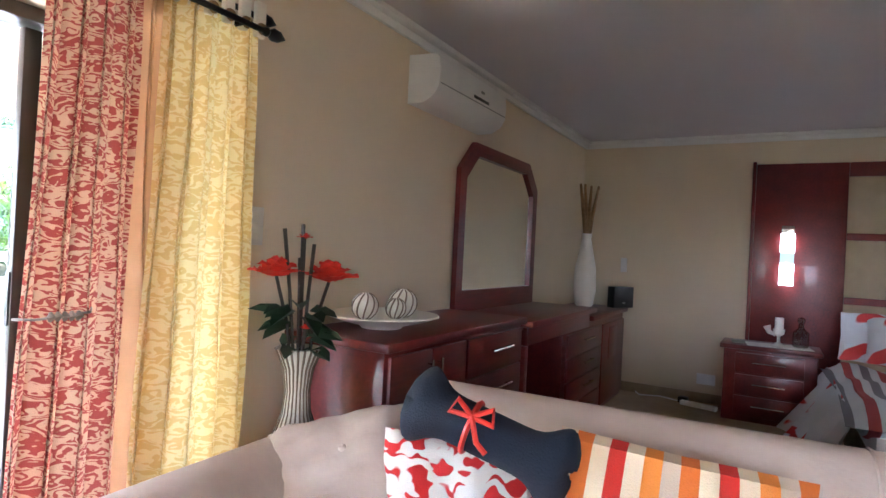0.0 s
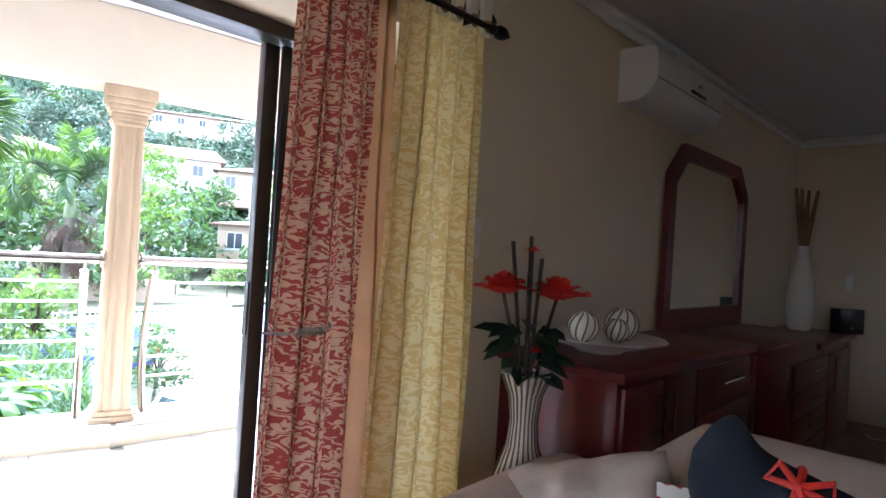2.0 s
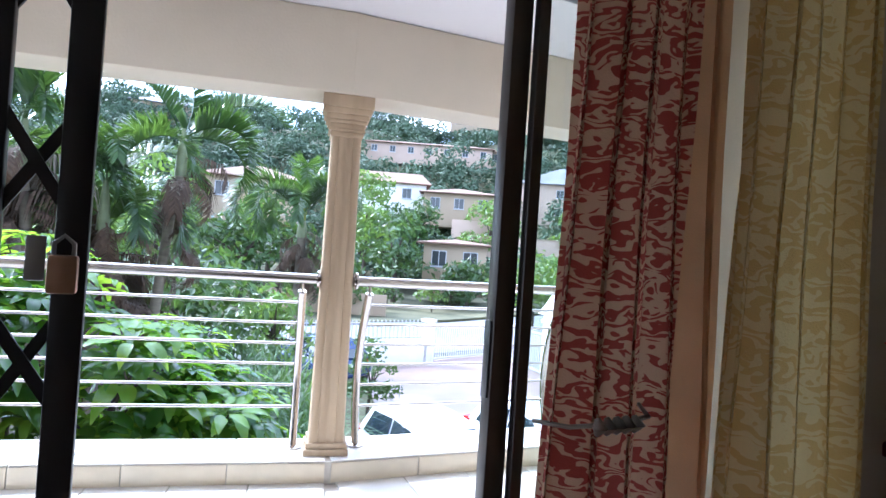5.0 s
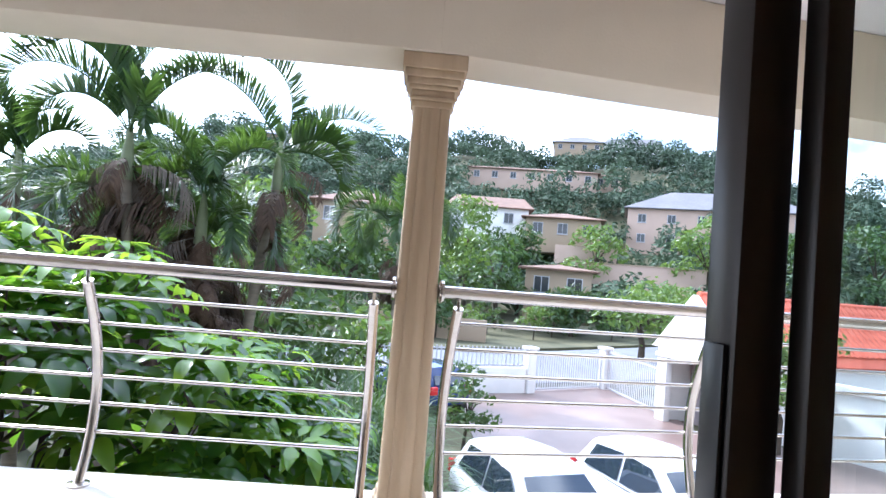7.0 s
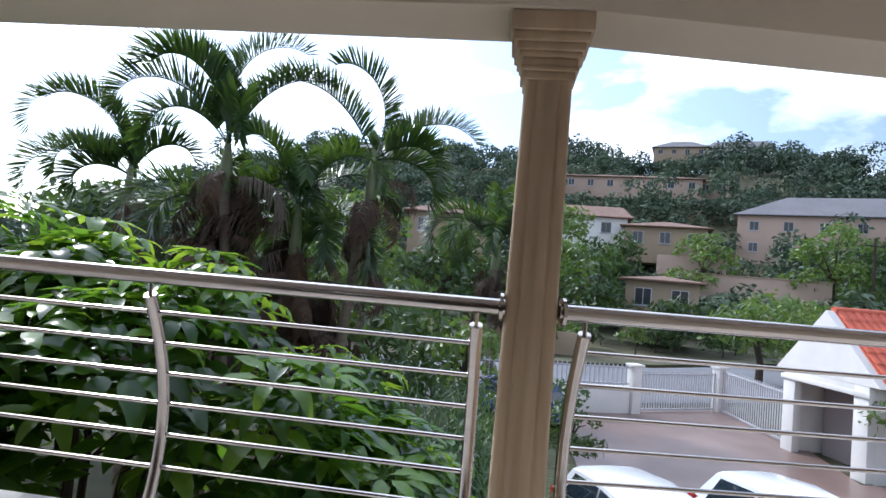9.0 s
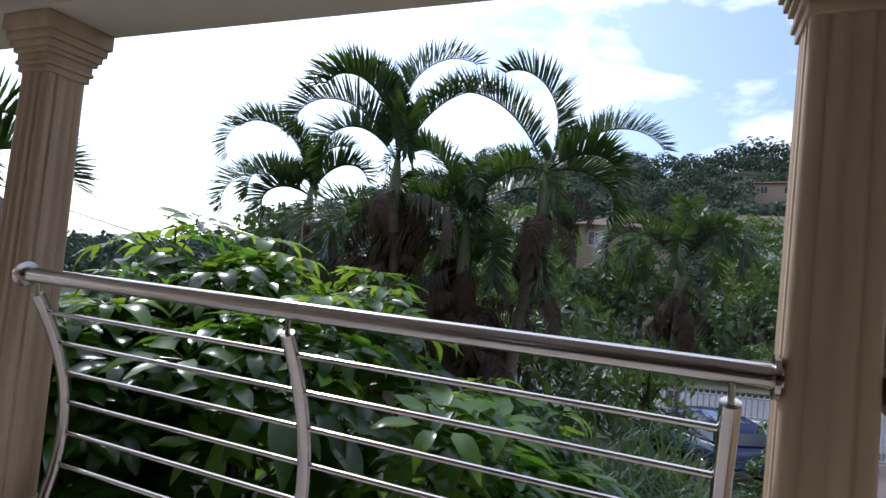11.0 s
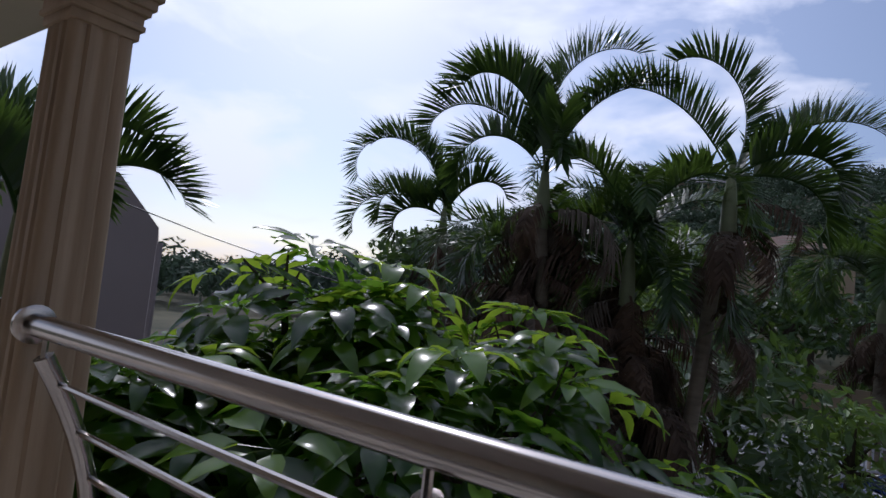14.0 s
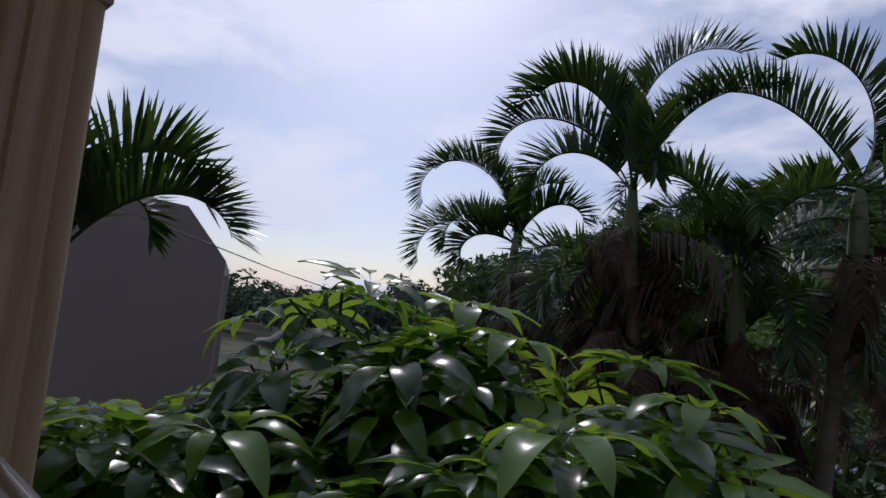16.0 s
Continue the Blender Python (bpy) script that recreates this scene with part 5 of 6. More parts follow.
# dressing unit: cupboard, kneehole desk and drawers
def bar_handle(parent, x, y, z, length, upright=False):
    d = (0, 0, length / 2) if upright else (0, length / 2, 0)
    a_, b_ = Vector((x + 0.025, y, z)) - Vector(d), Vector((x + 0.025, y, z)) + Vector(d)
    h = part("handle", T([tuple(a_), tuple(b_)], 0.006, 8), M_STEEL, parent, "slim steel bar handle")
    for q in (a_.lerp(b_, 0.12), a_.lerp(b_, 0.88)):
        part("stand_off", T([(x, q.y, q.z), (x + 0.025, q.y, q.z)], 0.004, 6), M_STEEL, h)


DX = -1.90
cab = thing("sideboard", (0, 0, 0), 0, "cherry red wooden sideboard cupboard with steel handles", "cabinet")
part("body", B((WX + 0.004, 1.47, 0.0), (DX - 0.02, 2.83, 0.90), 0.004), M_WOOD, cab)
part("top", B((WX + 0.003, 1.44, 0.902), (DX + 0.02, 2.84, 0.94), 0.008), M_WOOD, cab)
for y0, y1, hy in ((1.49, 1.80, 1.765), (1.81, 2.12, 1.845)):
    dr = part("door", B((DX - 0.018, y0, 0.09), (DX, y1, 0.88), 0.005), M_WOOD, cab)
    bar_handle(dr, DX, hy, 0.76, 0.16, True)
for k in range(4):
    dr = part("drawer", B((DX - 0.018, 2.14, 0.09 + 0.2 * k), (DX, 2.81, 0.28 + 0.2 * k), 0.005), M_WOOD, cab)
    bar_handle(dr, DX, 2.50, 0.20 + 0.2 * k, 0.26)
desk = thing("dressing_table", (0, 0, 0), 0, "cherry red wooden dressing table with kneehole", "dressing table")
part("top", B((WX + 0.003, 2.85, 0.875), (DX + 0.05, 4.25, 0.915), 0.008), M_WOOD, desk)
part("apron", B((DX - 0.03, 2.90, 0.76), (DX, 4.22, 0.873), 0.004), M_WOOD, desk)
part("side_panel", B((WX + 0.004, 2.87, 0), (DX, 2.92, 0.76), 0.004), M_WOOD, desk)
part("back_panel", B((WX + 0.004, 2.922, 0), (WX + 0.022, 3.60, 0.872)), M_WOOD, desk)
dws = thing("drawer_cabinet", (0, 0, 0), 0, "cherry red wooden drawer cabinet beside the dressing table", "cabinet")
part("body", B((WX + 0.004, 3.62, 0), (DX - 0.02, 5.46, 0.755), 0.004), M_WOOD, dws)
part("top", B((WX + 0.003, 4.27, 0.80), (DX + 0.02, 5.50, 0.84), 0.008), M_WOOD, dws)
part("rail", B((WX + 0.004, 4.27, 0.757), (DX - 0.02, 5.46, 0.798)), M_WOOD, dws)
for k in range(4):
    dr = part("drawer", B((DX - 0.018, 3.70, 0.05 + 0.175 * k), (DX, 4.62, 0.215 + 0.175 * k), 0.005), M_WOOD, dws)
    bar_handle(dr, DX, 4.2, 0.15 + 0.175 * k, 0.26)
dr = part("door", B((DX - 0.018, 4.66, 0.05), (DX, 5.44, 0.74), 0.005), M_WOOD, dws)
part("raised_panel", B((DX + 0.0005, 4.85, 0.42), (DX + 0.008, 5.15, 0.70), 0.004), M_WOOD, dr)

# mirror on the dressing unit
mi = thing("dressing_mirror", (WX + 0.02, 3.50, 0.917), 0, "cherry red framed mirror with chamfered top corners", "mirror")
w2, hh, cut, fw = 0.665, 1.10, 0.19, 0.085


def octo(w_, z0, z1, c_):
    return [(-w_, z0), (w_, z0), (w_, z1 - c_), (w_ - c_, z1), (-w_ + c_, z1), (-w_, z1 - c_)]


bm = bmesh.new()
o1, o2 = octo(w2, 0, hh, cut), octo(w2 - fw, fw * 1.6, hh - fw, cut - 0.03)
for x0, x1 in ((0.0, 0.035),):
    A = [[bm.verts.new((x, y, z)) for y, z in o_] for o_ in (o1, o2) for x in (x0, x1)]
    for i in range(6):
        j = (i + 1) % 6
        bm.faces.new((A[1][i], A[1][j], A[3][j], A[3][i]))
        bm.faces.new((A[0][i], A[1][i], A[1][j], A[0][j]))
        bm.faces.new((A[2][i], A[2][j], A[3][j], A[3][i]))
        bm.faces.new((A[0][i], A[0][j], A[2][j], A[2][i]))
bmesh.ops.recalc_face_normals(bm, faces=bm.faces)
part("frame", bm, M_WOOD, mi)
bm = bmesh.new()
q1 = [bm.verts.new((0.014, y, z)) for y, z in octo(w2 - fw + 0.004, fw * 1.6 - 0.004, hh - fw + 0.004, cut - 0.03)]
q2 = [bm.verts.new((0.008, v.co.y, v.co.z)) for v in q1]
bm.faces.new(q1)
bm.faces.new(q2[::-1])
for i in range(6):
    bm.faces.new((q1[i], q2[i], q2[(i + 1) % 6], q1[(i + 1) % 6]))
bmesh.ops.recalc_face_normals(bm, faces=bm.faces)
part("glass", bm, M_MIRROR, mi, "silvered mirror glass", False)

# floor vase with red roses
vs = thing("floor_vase", (-2.1, 1.20, 0), 0, "tall cream vase with brown vertical stripes", "vase")
vp = [(0.07, 0.0), (0.080, 0.04), (0.105, 0.2), (0.122, 0.38), (0.118, 0.48), (0.085, 0.60), (0.050, 0.70), (0.042, 0.78), (0.052, 0.86), (0.082, 0.93), (0.075, 0.932), (0.045, 0.86)]
part("body", lathe(bmesh.new(), vp, 48), M_VASE, vs)
for k in range(22):
    a_ = 2 * math.pi * k / 22
    part("stripe", T([(r * 1.004 * math.cos(a_), r * 1.004 * math.sin(a_), z) for r, z in vp[1:10]], [0.003, 0.005, 0.006, 0.006, 0.005, 0.003, 0.003, 0.004, 0.005], 5), M_STRIPEW, vs)


def rose(parent, c, s, seed):
    rng = np.random.default_rng(seed)
    bm = bmesh.new()
    for ring, (n_, rad, tilt) in enumerate(((3, 0.25, 1.35), (5, 0.5, 1.05), (6, 0.8, 0.7), (7, 1.05, 0.35))):
        for i in range(n_):
            a_ = 2 * math.pi * (i + 0.4 * ring) / n_ + rng.normal() * 0.1
            g = []
            for u in range(5):
                row = []
                for v_ in range(5):
                    sx, t_ = (u / 4 - 0.5) * 2, v_ / 4
                    wd = 0.62 * math.sin(math.pi * (0.18 + 0.66 * t_)) * (0.6 + rad * 0.5)
                    out = rad * 0.25 + t_ * math.cos(tilt) * rad + 0.16 * t_ ** 4
                    up_ = t_ * math.sin(tilt) * 0.95 + 0.1 * sx * sx * t_ - 0.10 * t_ ** 5 + 0.04 * rng.normal()
                    x_, y_ = out - 0.22 * sx * sx, sx * wd
                    row.append(bm.verts.new((s * (x_ * math.cos(a_) - y_ * math.sin(a_)), s * (x_ * math.sin(a_) + y_ * math.cos(a_)), s * up_)))
                g.append(row)
            for u in range(4):
                for v_ in range(4):
                    bm.faces.new((g[u][v_], g[u + 1][v_], g[u + 1][v_ + 1], g[u][v_ + 1]))
    bmesh.ops.translate(bm, verts=bm.verts, vec=c)
    return part("rose_bloom", bm, M_ROSE, parent, "open red silk rose")


fl = thing("rose_bouquet", (-2.1, 1.20, 0.90), 0, "red artificial roses with dark leaves in the floor vase", "flowers")
stems = [((0.02, 0.12, 0.27), 0.082, 1), ((-0.06, -0.07, 0.285), 0.072, 2), ((0.03, 0.0, 0.10), 0.02, 3), ((-0.02, 0.02, 0.42), 0.022, 4)]
for (x, y, z), s, sd in stems:
    part("stem", T([(0, 0, -0.3), (x * 0.5, y * 0.5, z * 0.4), (x, y, z)], 0.006, 6), M_STEMD, fl)
    rose(fl, (x, y, z), s, sd)
for x, y, z in ((-0.04, -0.06, 0.45), (0.0, 0.05, 0.40), (-0.02, 0.01, 0.47), (0.01, -0.03, 0.35)):
    part("twig", T([(0, 0, -0.2), (x * 0.6, y * 0.6, z * 0.5), (x, y, z)], [0.006, 0.006, 0.007], 6), M_STEMD, fl)
rng = np.random.default_rng(3)
for k in range(20):
    a_, z = 2 * math.pi * k / 9.3, 0.0 + 0.17 * rng.random()
    L_ = 0.10 + 0.06 * rng.random()
    d_ = Vector((math.cos(a_), math.sin(a_), 0.25 * rng.normal()))
    s_ = Vector((-math.sin(a_), math.cos(a_), 0)) * 0.035
    bm = bmesh.new()
    o_ = Vector((0, 0, z)) + d_ * 0.03
    pts_ = [o_, o_ + d_ * L_ * 0.4 + s_ + Vector((0, 0, 0.02)), o_ + d_ * L_ * 0.75 + s_ * 0.8, o_ + d_ * L_ - Vector((0, 0, 0.03)), o_ + d_ * L_ * 0.75 - s_ * 0.8, o_ + d_ * L_ * 0.4 - s_ + Vector((0, 0, 0.02))]
    q_ = [bm.verts.new(p_) for p_ in pts_]
    bm.faces.new((q_[0], q_[1], q_[2], q_[3]))
    bm.faces.new((q_[0], q_[3], q_[4], q_[5]))
    part("leaf", bm, M_LEAFD, fl)

# bowl with ornamental balls
bw = thing("fruit_bowl", (-2.17, 1.79, 0.942), 0, "wide shallow cream ceramic bowl on the sideboard", "bowl")
part("bowl", lathe(bmesh.new(), [(0.09, 0), (0.10, 0.012), (0.19, 0.035), (0.26, 0.058), (0.255, 0.064), (0.18, 0.045), (0.02, 0.03)], 40), M_VASE, bw)
for x, y, z, r in ((-0.02, -0.10, 0.10, 0.058), (0.03, 0.12, 0.105, 0.066), (0.06, 0.02, 0.09, 0.045)):
    ob = thing("ornamental_ball", (-2.17 + x, 1.79 + y, 0.942 + z), 0, "cream ball with brown curved stripes in the bowl", "ball", "ornamental balls")
    part("ball", lathe(bmesh.new(), [(max(0.002, r * math.sin(math.pi * k / 14)), -r * math.cos(math.pi * k / 14)) for k in range(15)], 24), M_VASE, ob)
    for k in range(10):
        a_ = 2 * math.pi * k / 10
        part("stripe", T([(1.005 * r * math.sin(math.pi * j / 10) * math.cos(a_ + j * 0.08), 1.005 * r * math.sin(math.pi * j / 10) * math.sin(a_ + j * 0.08), -r * math.cos(math.pi * j / 10)) for j in range(1, 10)], 0.004, 5), M_STRIPEW, ob)

# far end of the drawer cabinet
tv = thing("tall_vase", (-2.22, 5.15, 0.842), 0, "tall white ceramic vase on the drawer cabinet", "vase")
part("body", lathe(bmesh.new(), [(0.07, 0), (0.085, 0.02), (0.105, 0.15), (0.10, 0.35), (0.06, 0.55), (0.04, 0.64), (0.048, 0.69), (0.036, 0.69)], 32), M_VASE, tv)
rd = thing("dried_reeds", (-2.22, 5.15, 1.50), 0, "dried brown reed bundle in the tall vase", "dried reeds")
for dx, dy in ((-0.05, -0.09), (0.05, 0.12), (0.0, 0.07), (-0.02, -0.05)):
    part("reed", T([(0, 0, -0.2), (dx * 0.4, dy * 0.4, 0.15), (dx * 1.1, dy * 1.1, 0.5)], [0.012, 0.022, 0.012], 7), M_REED, rd)
bx = thing("clock_radio", (-1.93, 5.36, 0.842), -30, "small black box radio on the cabinet", "radio")
part("case", B((-0.04, -0.13, 0), (0.05, 0.13, 0.2), 0.008), M_DARK, bx)
part("button", B((0.0502, -0.02, 0.04), (0.054, 0.015, 0.055), 0.001), M_GREYMET, bx)
rs = thing("wall_remote", (-1.97, NY, 1.25), 0, "white remote holder on the wall", "remote")
part("holder", B((-0.03, -0.025, -0.07), (0.03, 0, 0.07), 0.006), M_AC, rs)

# sofa
SB = 1.36
so = thing("sofa", (0, 0, 0), 2.5, "beige suede sofa with rolled back and arms", "sofa")
part("base", B((-1.78, 0.32, 0.06), (0.9, 1.50, 0.30), 0.03), M_SOFA, so)


def roll(bm, p0, p1, ry, rz, seg=20):
    """A stuffed roll with rounded ends between two points."""
    p0, p1 = Vector(p0), Vector(p1)
    d = (p1 - p0).normalized()
    s_ = Vector((-d.y, d.x, 0))
    rings = []
    L_ = (p1 - p0).length
    for k in range(15):
        t_ = k / 14
        e_ = min(t_, 1 - t_) * L_ / 0.10
        f_ = math.sqrt(1 - (1 - min(1, e_)) ** 2) * 0.92 + 0.08 if e_ < 1 else 1.0
        rings.append([bm.verts.new(p0 + d * L_ * t_ + s_ * ry * f_ * math.cos(a_) * (1 + 0.02 * noise.noise(Vector((t_ * 8, a_, 0))))
                                   + Vector((0, 0, rz * f_ * math.sin(a_)))) for a_ in (2 * math.pi * j / seg for j in range(seg))])
    for a_, b_ in zip(rings, rings[1:]):
        for j in range(seg):
            bm.faces.new((a_[j], a_[(j + 1) % seg], b_[(j + 1) % seg], b_[j]))
    bm.faces.new(rings[0][::-1])
    bm.faces.new(rings[-1])
    bmesh.ops.recalc_face_normals(bm, faces=bm.faces)
    return bm


part("backrest", box(roll(bmesh.new(), (-1.72, SB + 0.06, 0.70), (0.86, SB + 0.06, 0.70), 0.17, 0.165), (-1.69, SB - 0.06, 0.28), (0.83, SB + 0.14, 0.72), 0.02), M_SOFA, so)
part("seam", T([(-0.36, SB + 0.06 + 0.172 * math.cos(a_), 0.70 + 0.167 * math.sin(a_)) for a_ in (math.pi * k / 12 for k in range(13))], 0.005, 6), M_SOFA, so)
for x0, x1 in ((-1.72, -0.365), (-0.355, 0.86)):
    part("seat_cushion", B((x0 + 0.05, 0.34, 0.302), (x1, 1.22, 0.47), 0.05), M_SOFA, so)
part("arm", box(roll(bmesh.new(), (-1.87, 0.36, 0.57), (-1.87, 1.40, 0.57), 0.17, 0.14), (-1.99, 0.40, 0.06), (-1.74, 1.36, 0.56), 0.03), M_SOFA, so)
part("arm", box(roll(bmesh.new(), (1.02, 0.36, 0.57), (1.02, 1.40, 0.57), 0.17, 0.14), (0.91, 0.40, 0.06), (1.14, 1.36, 0.56), 0.03), M_SOFA, so)


def placed(ob, m):
    ob.matrix_basis = m
    return ob


c1 = placed(thing("scatter_cushion", label="beige suede cushion with a button, in the sofa corner", category="cushion", group="sofa cushions"), pose(-1.70, 0.95, 0.655, -50, -16, 30))
part("cover", cushion(bmesh.new(), 0.43, 0.36, 0.16, wr=0.02, seed=4), M_SOFA, c1)
part("button", T([(0.04, -0.083, 0.02), (0.04, -0.095, 0.02)], [0.012, 0.007], 12), M_SOFA, c1)
c2 = placed(thing("scatter_cushion", label="red cushion with white scroll print", category="cushion", group="sofa cushions"), pose(-1.35, 1.02, 0.61, -16, 0, 24))
part("cover", cushion(bmesh.new(), 0.42, 0.40, 0.16, seed=9), M_REDCUSH, c2)
c3 = placed(thing("scatter_cushion", label="orange, red and cream striped cushion", category="cushion", group="sofa cushions"), pose(-0.82, 1.06, 0.665, -18, 4, 8))
part("cover", cushion(bmesh.new(), 0.56, 0.40, 0.15, seed=12), M_STRIPE, c3)
c4 = placed(thing("bone_cushion", label="navy felt bone-shaped cushion tied with red ribbon", category="cushion"), pose(-1.25, 0.98, 0.845, -15, 18, 12))
bm = bmesh.new()
nu_, nv_ = 40, 20
rings = []
for i in range(nu_ + 1):
    u = -1 + 2 * i / nu_
    x_ = 0.235 * u
    hgt = 0.060 + 0.042 * math.exp(-((abs(u) - 0.80) / 0.20) ** 2)
    end_ = math.sqrt(max(0.0, 1 - max(0.0, (abs(u) - 0.80) / 0.20) ** 2)) * 0.98 + 0.02
    ring_ = []
    for j in range(nv_):
        a_ = 2 * math.pi * j / nv_
        notch = 1 - (0.30 * math.exp(-(math.sin(a_) / 0.35) ** 2) * max(0, abs(u) - 0.75) / 0.25)
        ring_.append(bm.verts.new((x_ * (1 - 0.10 * math.exp(-(math.sin(a_) / 0.4) ** 2) * max(0, abs(u) - 0.7) / 0.3), 0.062 * end_ * math.cos(a_) * notch, hgt * end_ * math.sin(a_))))
    rings.append(ring_)
for a_, b_ in zip(rings, rings[1:]):
    for j in range(nv_):
        bm.faces.new((a_[j], a_[(j + 1) % nv_], b_[(j + 1) % nv_], b_[j]))
bm.faces.new(rings[0][::-1])
bm.faces.new(rings[-1])
bmesh.ops.recalc_face_normals(bm, faces=bm.faces)
part("body", bm, M_NAVY, c4)
part("ribbon", T([(-0.045, 0.066 * math.cos(a_), 0.064 * math.sin(a_)) for a_ in (2 * math.pi * k / 16 for k in range(17))], 0.008, 6), M_RIBBON, c4)
for pts_ in ([(-0.045, -0.07, 0.03), (-0.09, -0.085, 0.055), (-0.10, -0.08, 0.02), (-0.045, -0.072, 0.028)], [(-0.045, -0.07, 0.03), (0.0, -0.085, 0.065), (0.012, -0.08, 0.03), (-0.045, -0.072, 0.028)],
             [(-0.045, -0.075, 0.03), (-0.01, -0.085, -0.02), (0.02, -0.08, -0.035)]):
    part("bow_loop", T(pts_, 0.0075, 6), M_RIBBON, c4)

# bed end of the room
hb = thing("headboard", (0, NY - 0.05, 0), 0, "tall cherry red wall headboard with beige panels", "headboard")
part("side_panel", B((-0.83, -0.002, 0.0), (-0.14, 0.045, 2.22), 0.005), M_WOOD, hb)
part("top_rail", B((-0.138, -0.002, 2.10), (2.3, 0.045, 2.22), 0.005), M_WOOD, hb)
for z0 in (0.2, 1.02, 1.56):
    part("cross_rail", B((-0.138, 0.0, z0), (2.3, 0.044, z0 + 0.06), 0.004), M_WOOD, hb)
for z0, z1 in ((0.262, 1.018), (1.082, 1.558), (1.622, 2.098)):
    part("inset_panel", B((-0.138, 0.02, z0), (2.3, 0.04, z1)), M_INSET, hb)
part("edge_strip", B((-0.86, -0.02, 0.0), (-0.832, 0.045, 2.24), 0.004), M_WOOD, hb)
lp = thing("wall_lamp", (-0.565, NY - 0.055, 1.40), 0, "lit glass tube wall lamp on the headboard", "lamp")
part("mount", B((-0.05, -0.055, 0.19), (0.05, 0.0, 0.27), 0.006), M_STEEL, lp)
part("upper_glass", T([(0, -0.06, 0.035), (0, -0.06, 0.20)], 0.055, 18), M_LAMPGL, lp)
part("middle_glass", T([(0, -0.06, -0.06), (0, -0.06, 0.034)], 0.052, 18), M_LAMPMID, lp)
part("lower_glass", T([(0, -0.06, -0.25), (0, -0.06, -0.061)], 0.055, 18), M_LAMPGL, lp)
ns = thing("nightstand", (-0.66, 5.37, 0), 0, "cherry red nightstand with three drawers", "nightstand")
part("body", B((-0.34, -0.20, 0), (0.34, 0.2, 0.60), 0.005), M_WOOD, ns)
part("top", B((-0.37, -0.24, 0.602), (0.37, 0.2, 0.64), 0.008), M_WOOD, ns)
for k in range(3):
    dr = part("drawer", B((-0.25, -0.22, 0.05 + 0.18 * k), (0.25, -0.2005, 0.215 + 0.18 * k), 0.004), M_WOOD, ns)
    part("handle", T([(-0.12, -0.245, 0.14 + 0.18 * k), (0.12, -0.245, 0.14 + 0.18 * k)], 0.006, 8), M_STEEL, dr, "slim steel bar handle")
dy = thing("doily", (-0.60, 5.30, 0.641), 8, "white lace doily on the nightstand", "doily")
part("cloth", B((-0.24, -0.13, 0), (0.24, 0.13, 0.004), 0.001), M_PAPER, dy)
fg = thing("candle_holder", (-0.60, 5.30, 0.646), 0, "small white candle holder ornament", "ornament")
part("stem", lathe(bmesh.new(), [(0.045, 0), (0.04, 0.012), (0.012, 0.03), (0.012, 0.08), (0.04, 0.10), (0.045, 0.14), (0.036, 0.14)], 18), M_PAPER, fg)
part("candle", T([(0, 0, 0.14), (0, 0, 0.235)], 0.034, 14), M_PAPER, fg)
part("arm", T([(-0.02, 0, 0.09), (-0.07, 0, 0.11), (-0.09, 0, 0.16)], [0.015, 0.02, 0.03], 10), M_PAPER, fg)
bo = thing("glass_bottle", (-0.44, 5.36, 0.646), 0, "squat clear glass bottle with stopper", "bottle")
part("bottle", lathe(bmesh.new(), [(0.055, 0), (0.06, 0.02), (0.06, 0.12), (0.022, 0.16), (0.02, 0.19)], 20), M_CRYSTAL, bo)
part("stopper", lathe(bmesh.new(), [(0.015, 0.19), (0.03, 0.21), (0.026, 0.24), (0.004, 0.25)], 14), M_CRYSTAL, bo)
ph = thing("phone", (-0.90, 5.28, 0.641), 15, "small grey handset lying on the nightstand", "phone")
part("case", B((-0.05, -0.035, 0), (0.05, 0.035, 0.025), 0.008), M_GREYMET, ph)
bd = thing("bed", (0.95, 4.45, 0), 0, "double bed made up with grey, white and red bedding", "bed")
part("base", B((-1.1, -1.05, 0.0), (1.1, 1.12, 0.28), 0.02), M_SOFA, bd)
part("mattress", B((-1.12, -1.06, 0.28), (1.12, 1.12, 0.50), 0.06), M_PAPER, bd)
bm = cushion(bmesh.new(), 2.5, 2.0, 0.18, pose(0, -0.15, 0.50, -90, 0, 0), 0.18, 0.05, 24, 3)
part("duvet", bm, M_BEDG, bd, "striped grey and red quilt")
sk = bmesh.new()
uvl = sk.loops.layers.uv.verify()
g = [[sk.verts.new((-1.20 - 0.06 * v_ + 0.03 * math.sin(u * 1.9) * v_, -1.05 + 0.1 * u, 0.52 - 0.12 * v_)) for v_ in range(5)] for u in range(20)]
for u in range(19):
    for v_ in range(4):
        f_ = sk.faces.new((g[u][v_], g[u + 1][v_], g[u + 1][v_ + 1], g[u][v_ + 1]))
        for l_ in f_.loops:
            l_[uvl].uv = (l_.vert.co.y, l_.vert.co.z)
part("hanging_edge", sk, M_BED, bd)
for x, y, r in ((-0.82, 0.86, -35), (-0.66, 0.70, -42)):
    pw = placed(thing("pillow", label="white pillow printed with large red discs", category="pillow", group="bed pillows"), pose(0.95 + x, 4.45 + y, 0.78, r, 0, -6))
    part("cover", cushion(bmesh.new(), 0.62, 0.44, 0.18, seed=x), M_BED, pw)
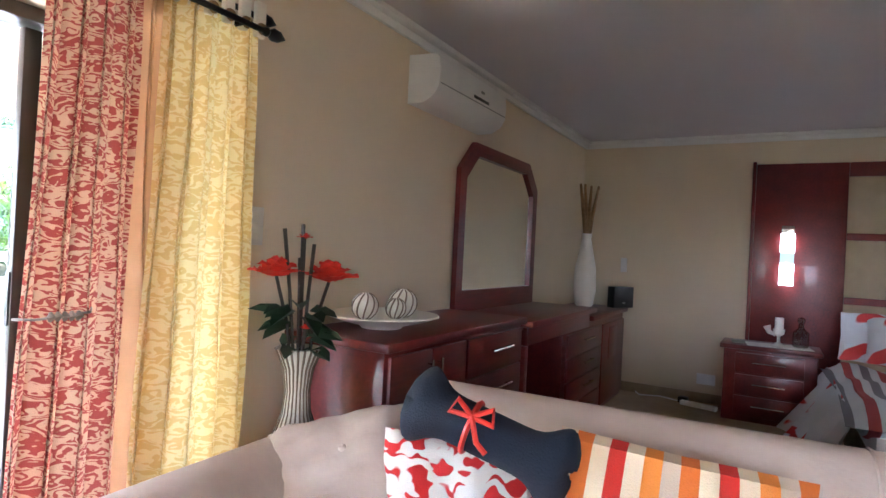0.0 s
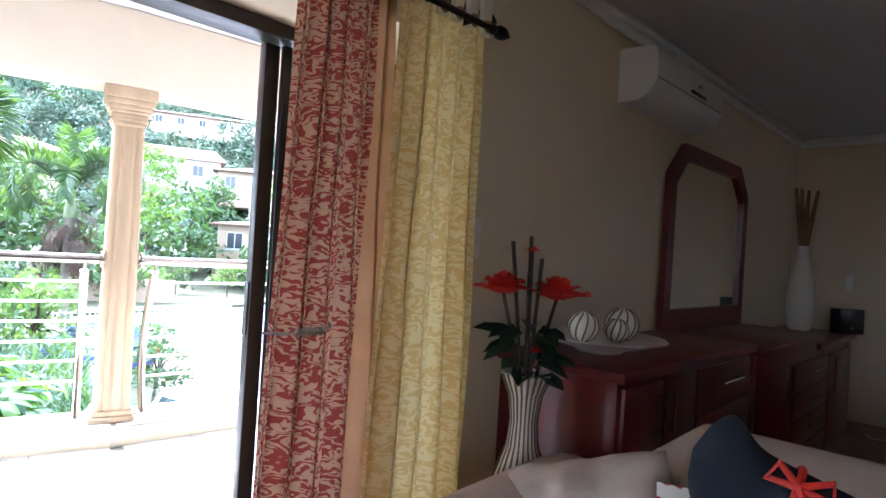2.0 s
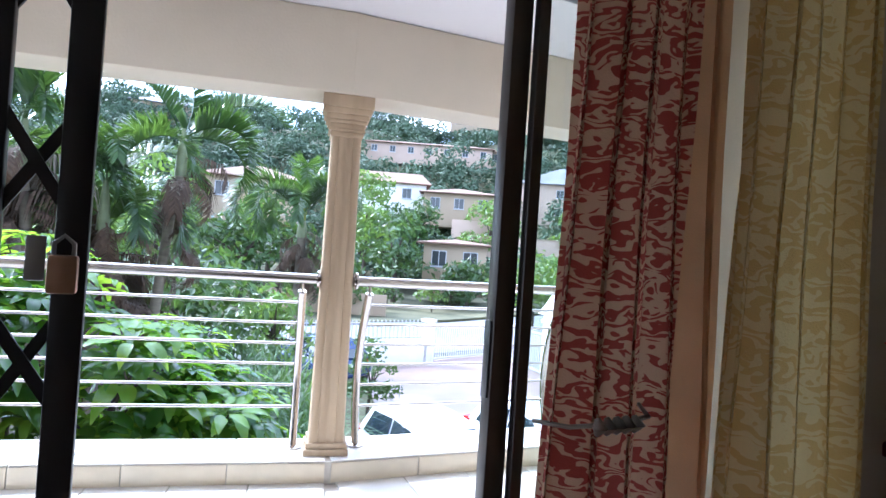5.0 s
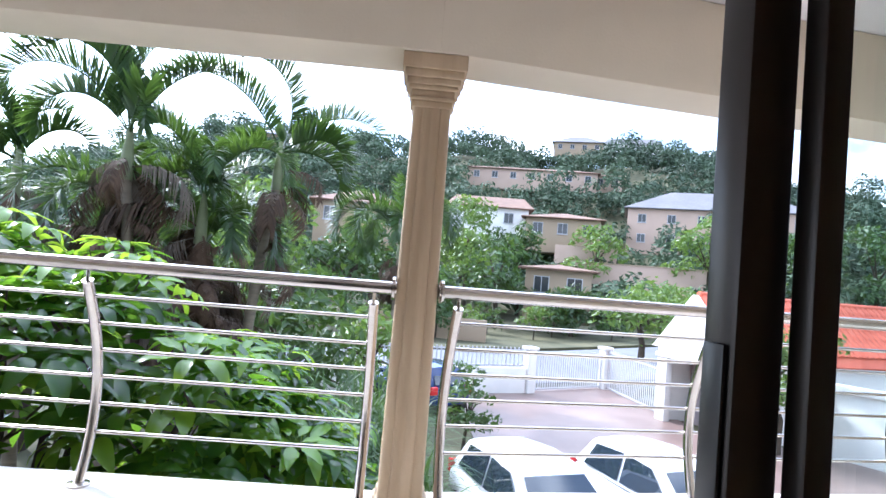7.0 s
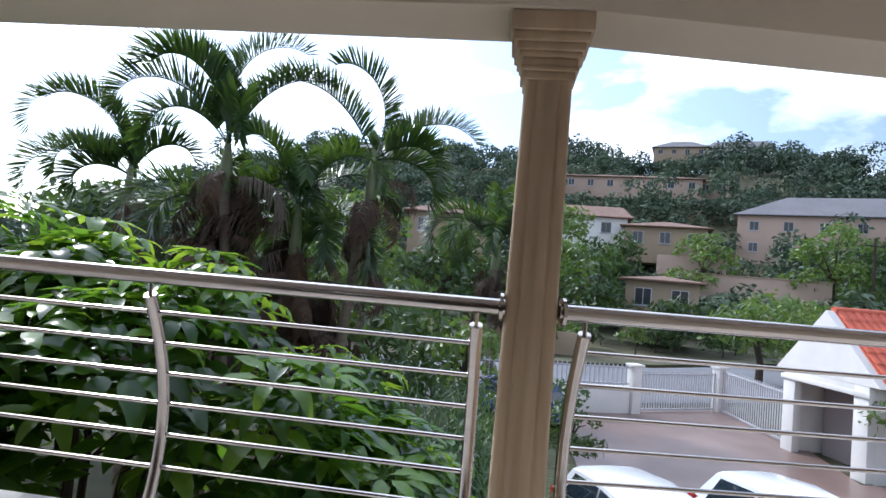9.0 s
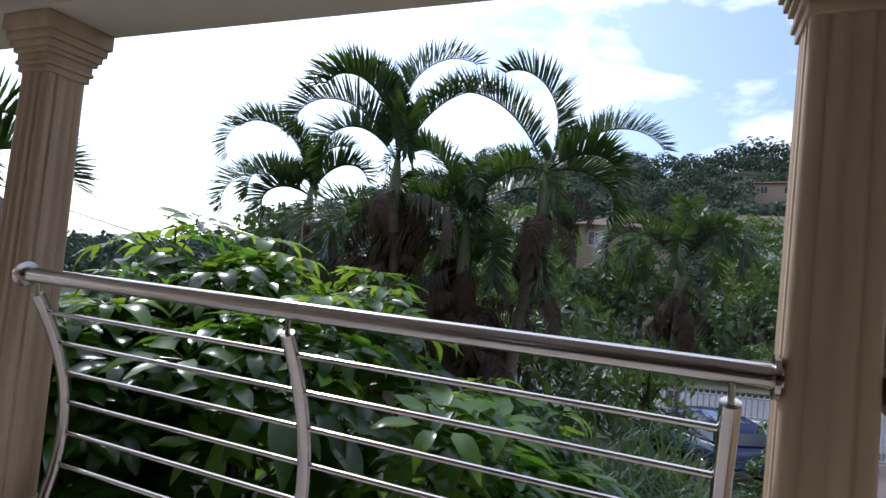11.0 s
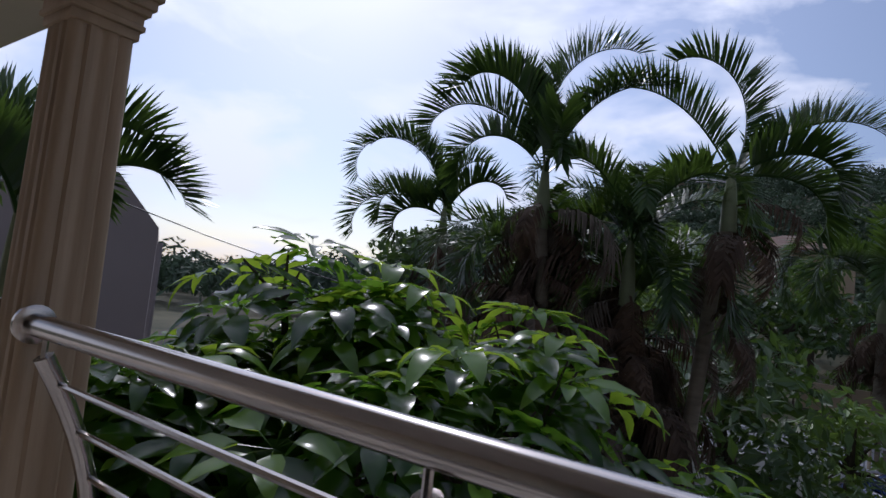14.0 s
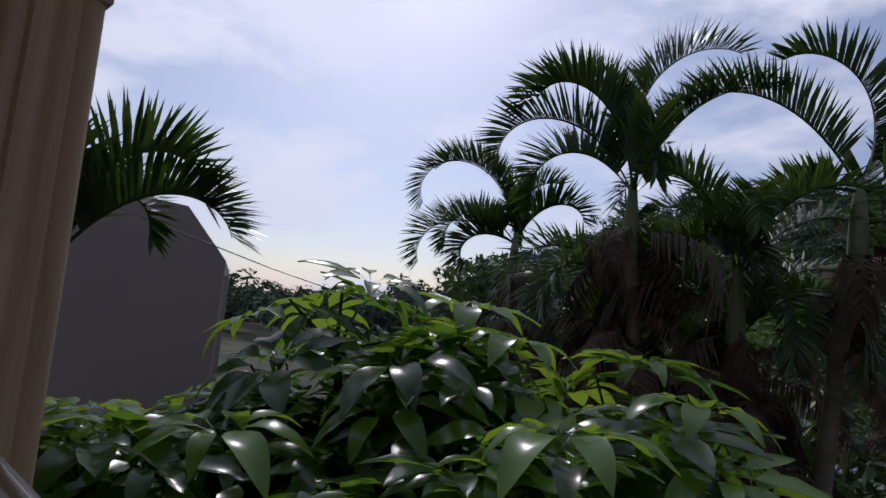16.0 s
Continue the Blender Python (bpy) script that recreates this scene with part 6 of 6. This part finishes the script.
ps_ = thing("power_strip", (-1.2, 5.40, 0), -14, "white multi-plug extension lead on the floor", "power strip")
part("strip", B((-0.16, -0.03, 0), (0.16, 0.03, 0.04), 0.008), M_AC, ps_)
part("plug", B((-0.20, 0.02, 0), (-0.12, 0.10, 0.06), 0.012), M_DARK, ps_)
part("cord", T([(-0.2, 0.06, 0.01), (-0.4, 0.1, 0.008), (-0.55, -0.02, 0.008), (-0.7, 0.15, 0.008)], 0.006, 6), M_AC, ps_)
sc = thing("wall_outlet", (-1.17, NY, 0.22), 0, "white double socket low on the wall", "socket")
part("plate", B((-0.08, -0.01, -0.05), (0.08, 0, 0.05), 0.003), M_AC, sc)
part("plug", B((0.0, -0.06, -0.03), (0.05, -0.011, 0.03), 0.008), M_AC, sc)

# ---- tiles, last ----
def tile_mesh(name, lx, ly, lz, material):
    return finish(B((0.003, 0.003, 0), (lx - 0.003, ly - 0.003, lz), 0.0015), name, material)


TILE = tile_mesh("floor_tile", 0.40, 0.40, 0.012, M_TILE)
rot = radians(ANG)
for i in range(-12, 12):
    for j in range(0, 9):
        s_, q = i * 0.4, -0.197 - 0.4 * (j + 1)
        c = MB @ Vector((s_, q, 0))
        far = MB @ Vector((s_ + 0.4, q + 0.2, 0))
        if i >= 0:
            c = MB2 @ Vector((s_ + 0.03, q, 0))
            far = MB2 @ Vector((s_ + 0.43, q + 0.2, 0))
        if max(c.x, far.x) > WX - TH - 0.4:
            continue
        o = new("floor_tile", TILE)
        o.parent = slab
        o.matrix_local = Matrix.Translation((c.x, c.y, -0.011)) @ Matrix.Rotation(rot + (radians(BEND) if i >= 0 else 0), 4, "Z")
KT = tile_mesh("kerb_tile", 0.52, 0.012, 0.108, M_KTILE)
KP = tile_mesh("kerb_top_tile", 0.52, 0.40, 0.008, M_TILE)
for i in range(-9, 9):
    mb = MB if i < 0 else MB2
    for me, y, z in ((KT, -0.207, 0.0), (KP, -0.2, KERB - 0.0065)):
        o = new(me.name, me)
        o.parent = kerb
        o.matrix_local = mb @ Matrix.Translation((i * 0.52, y, z))
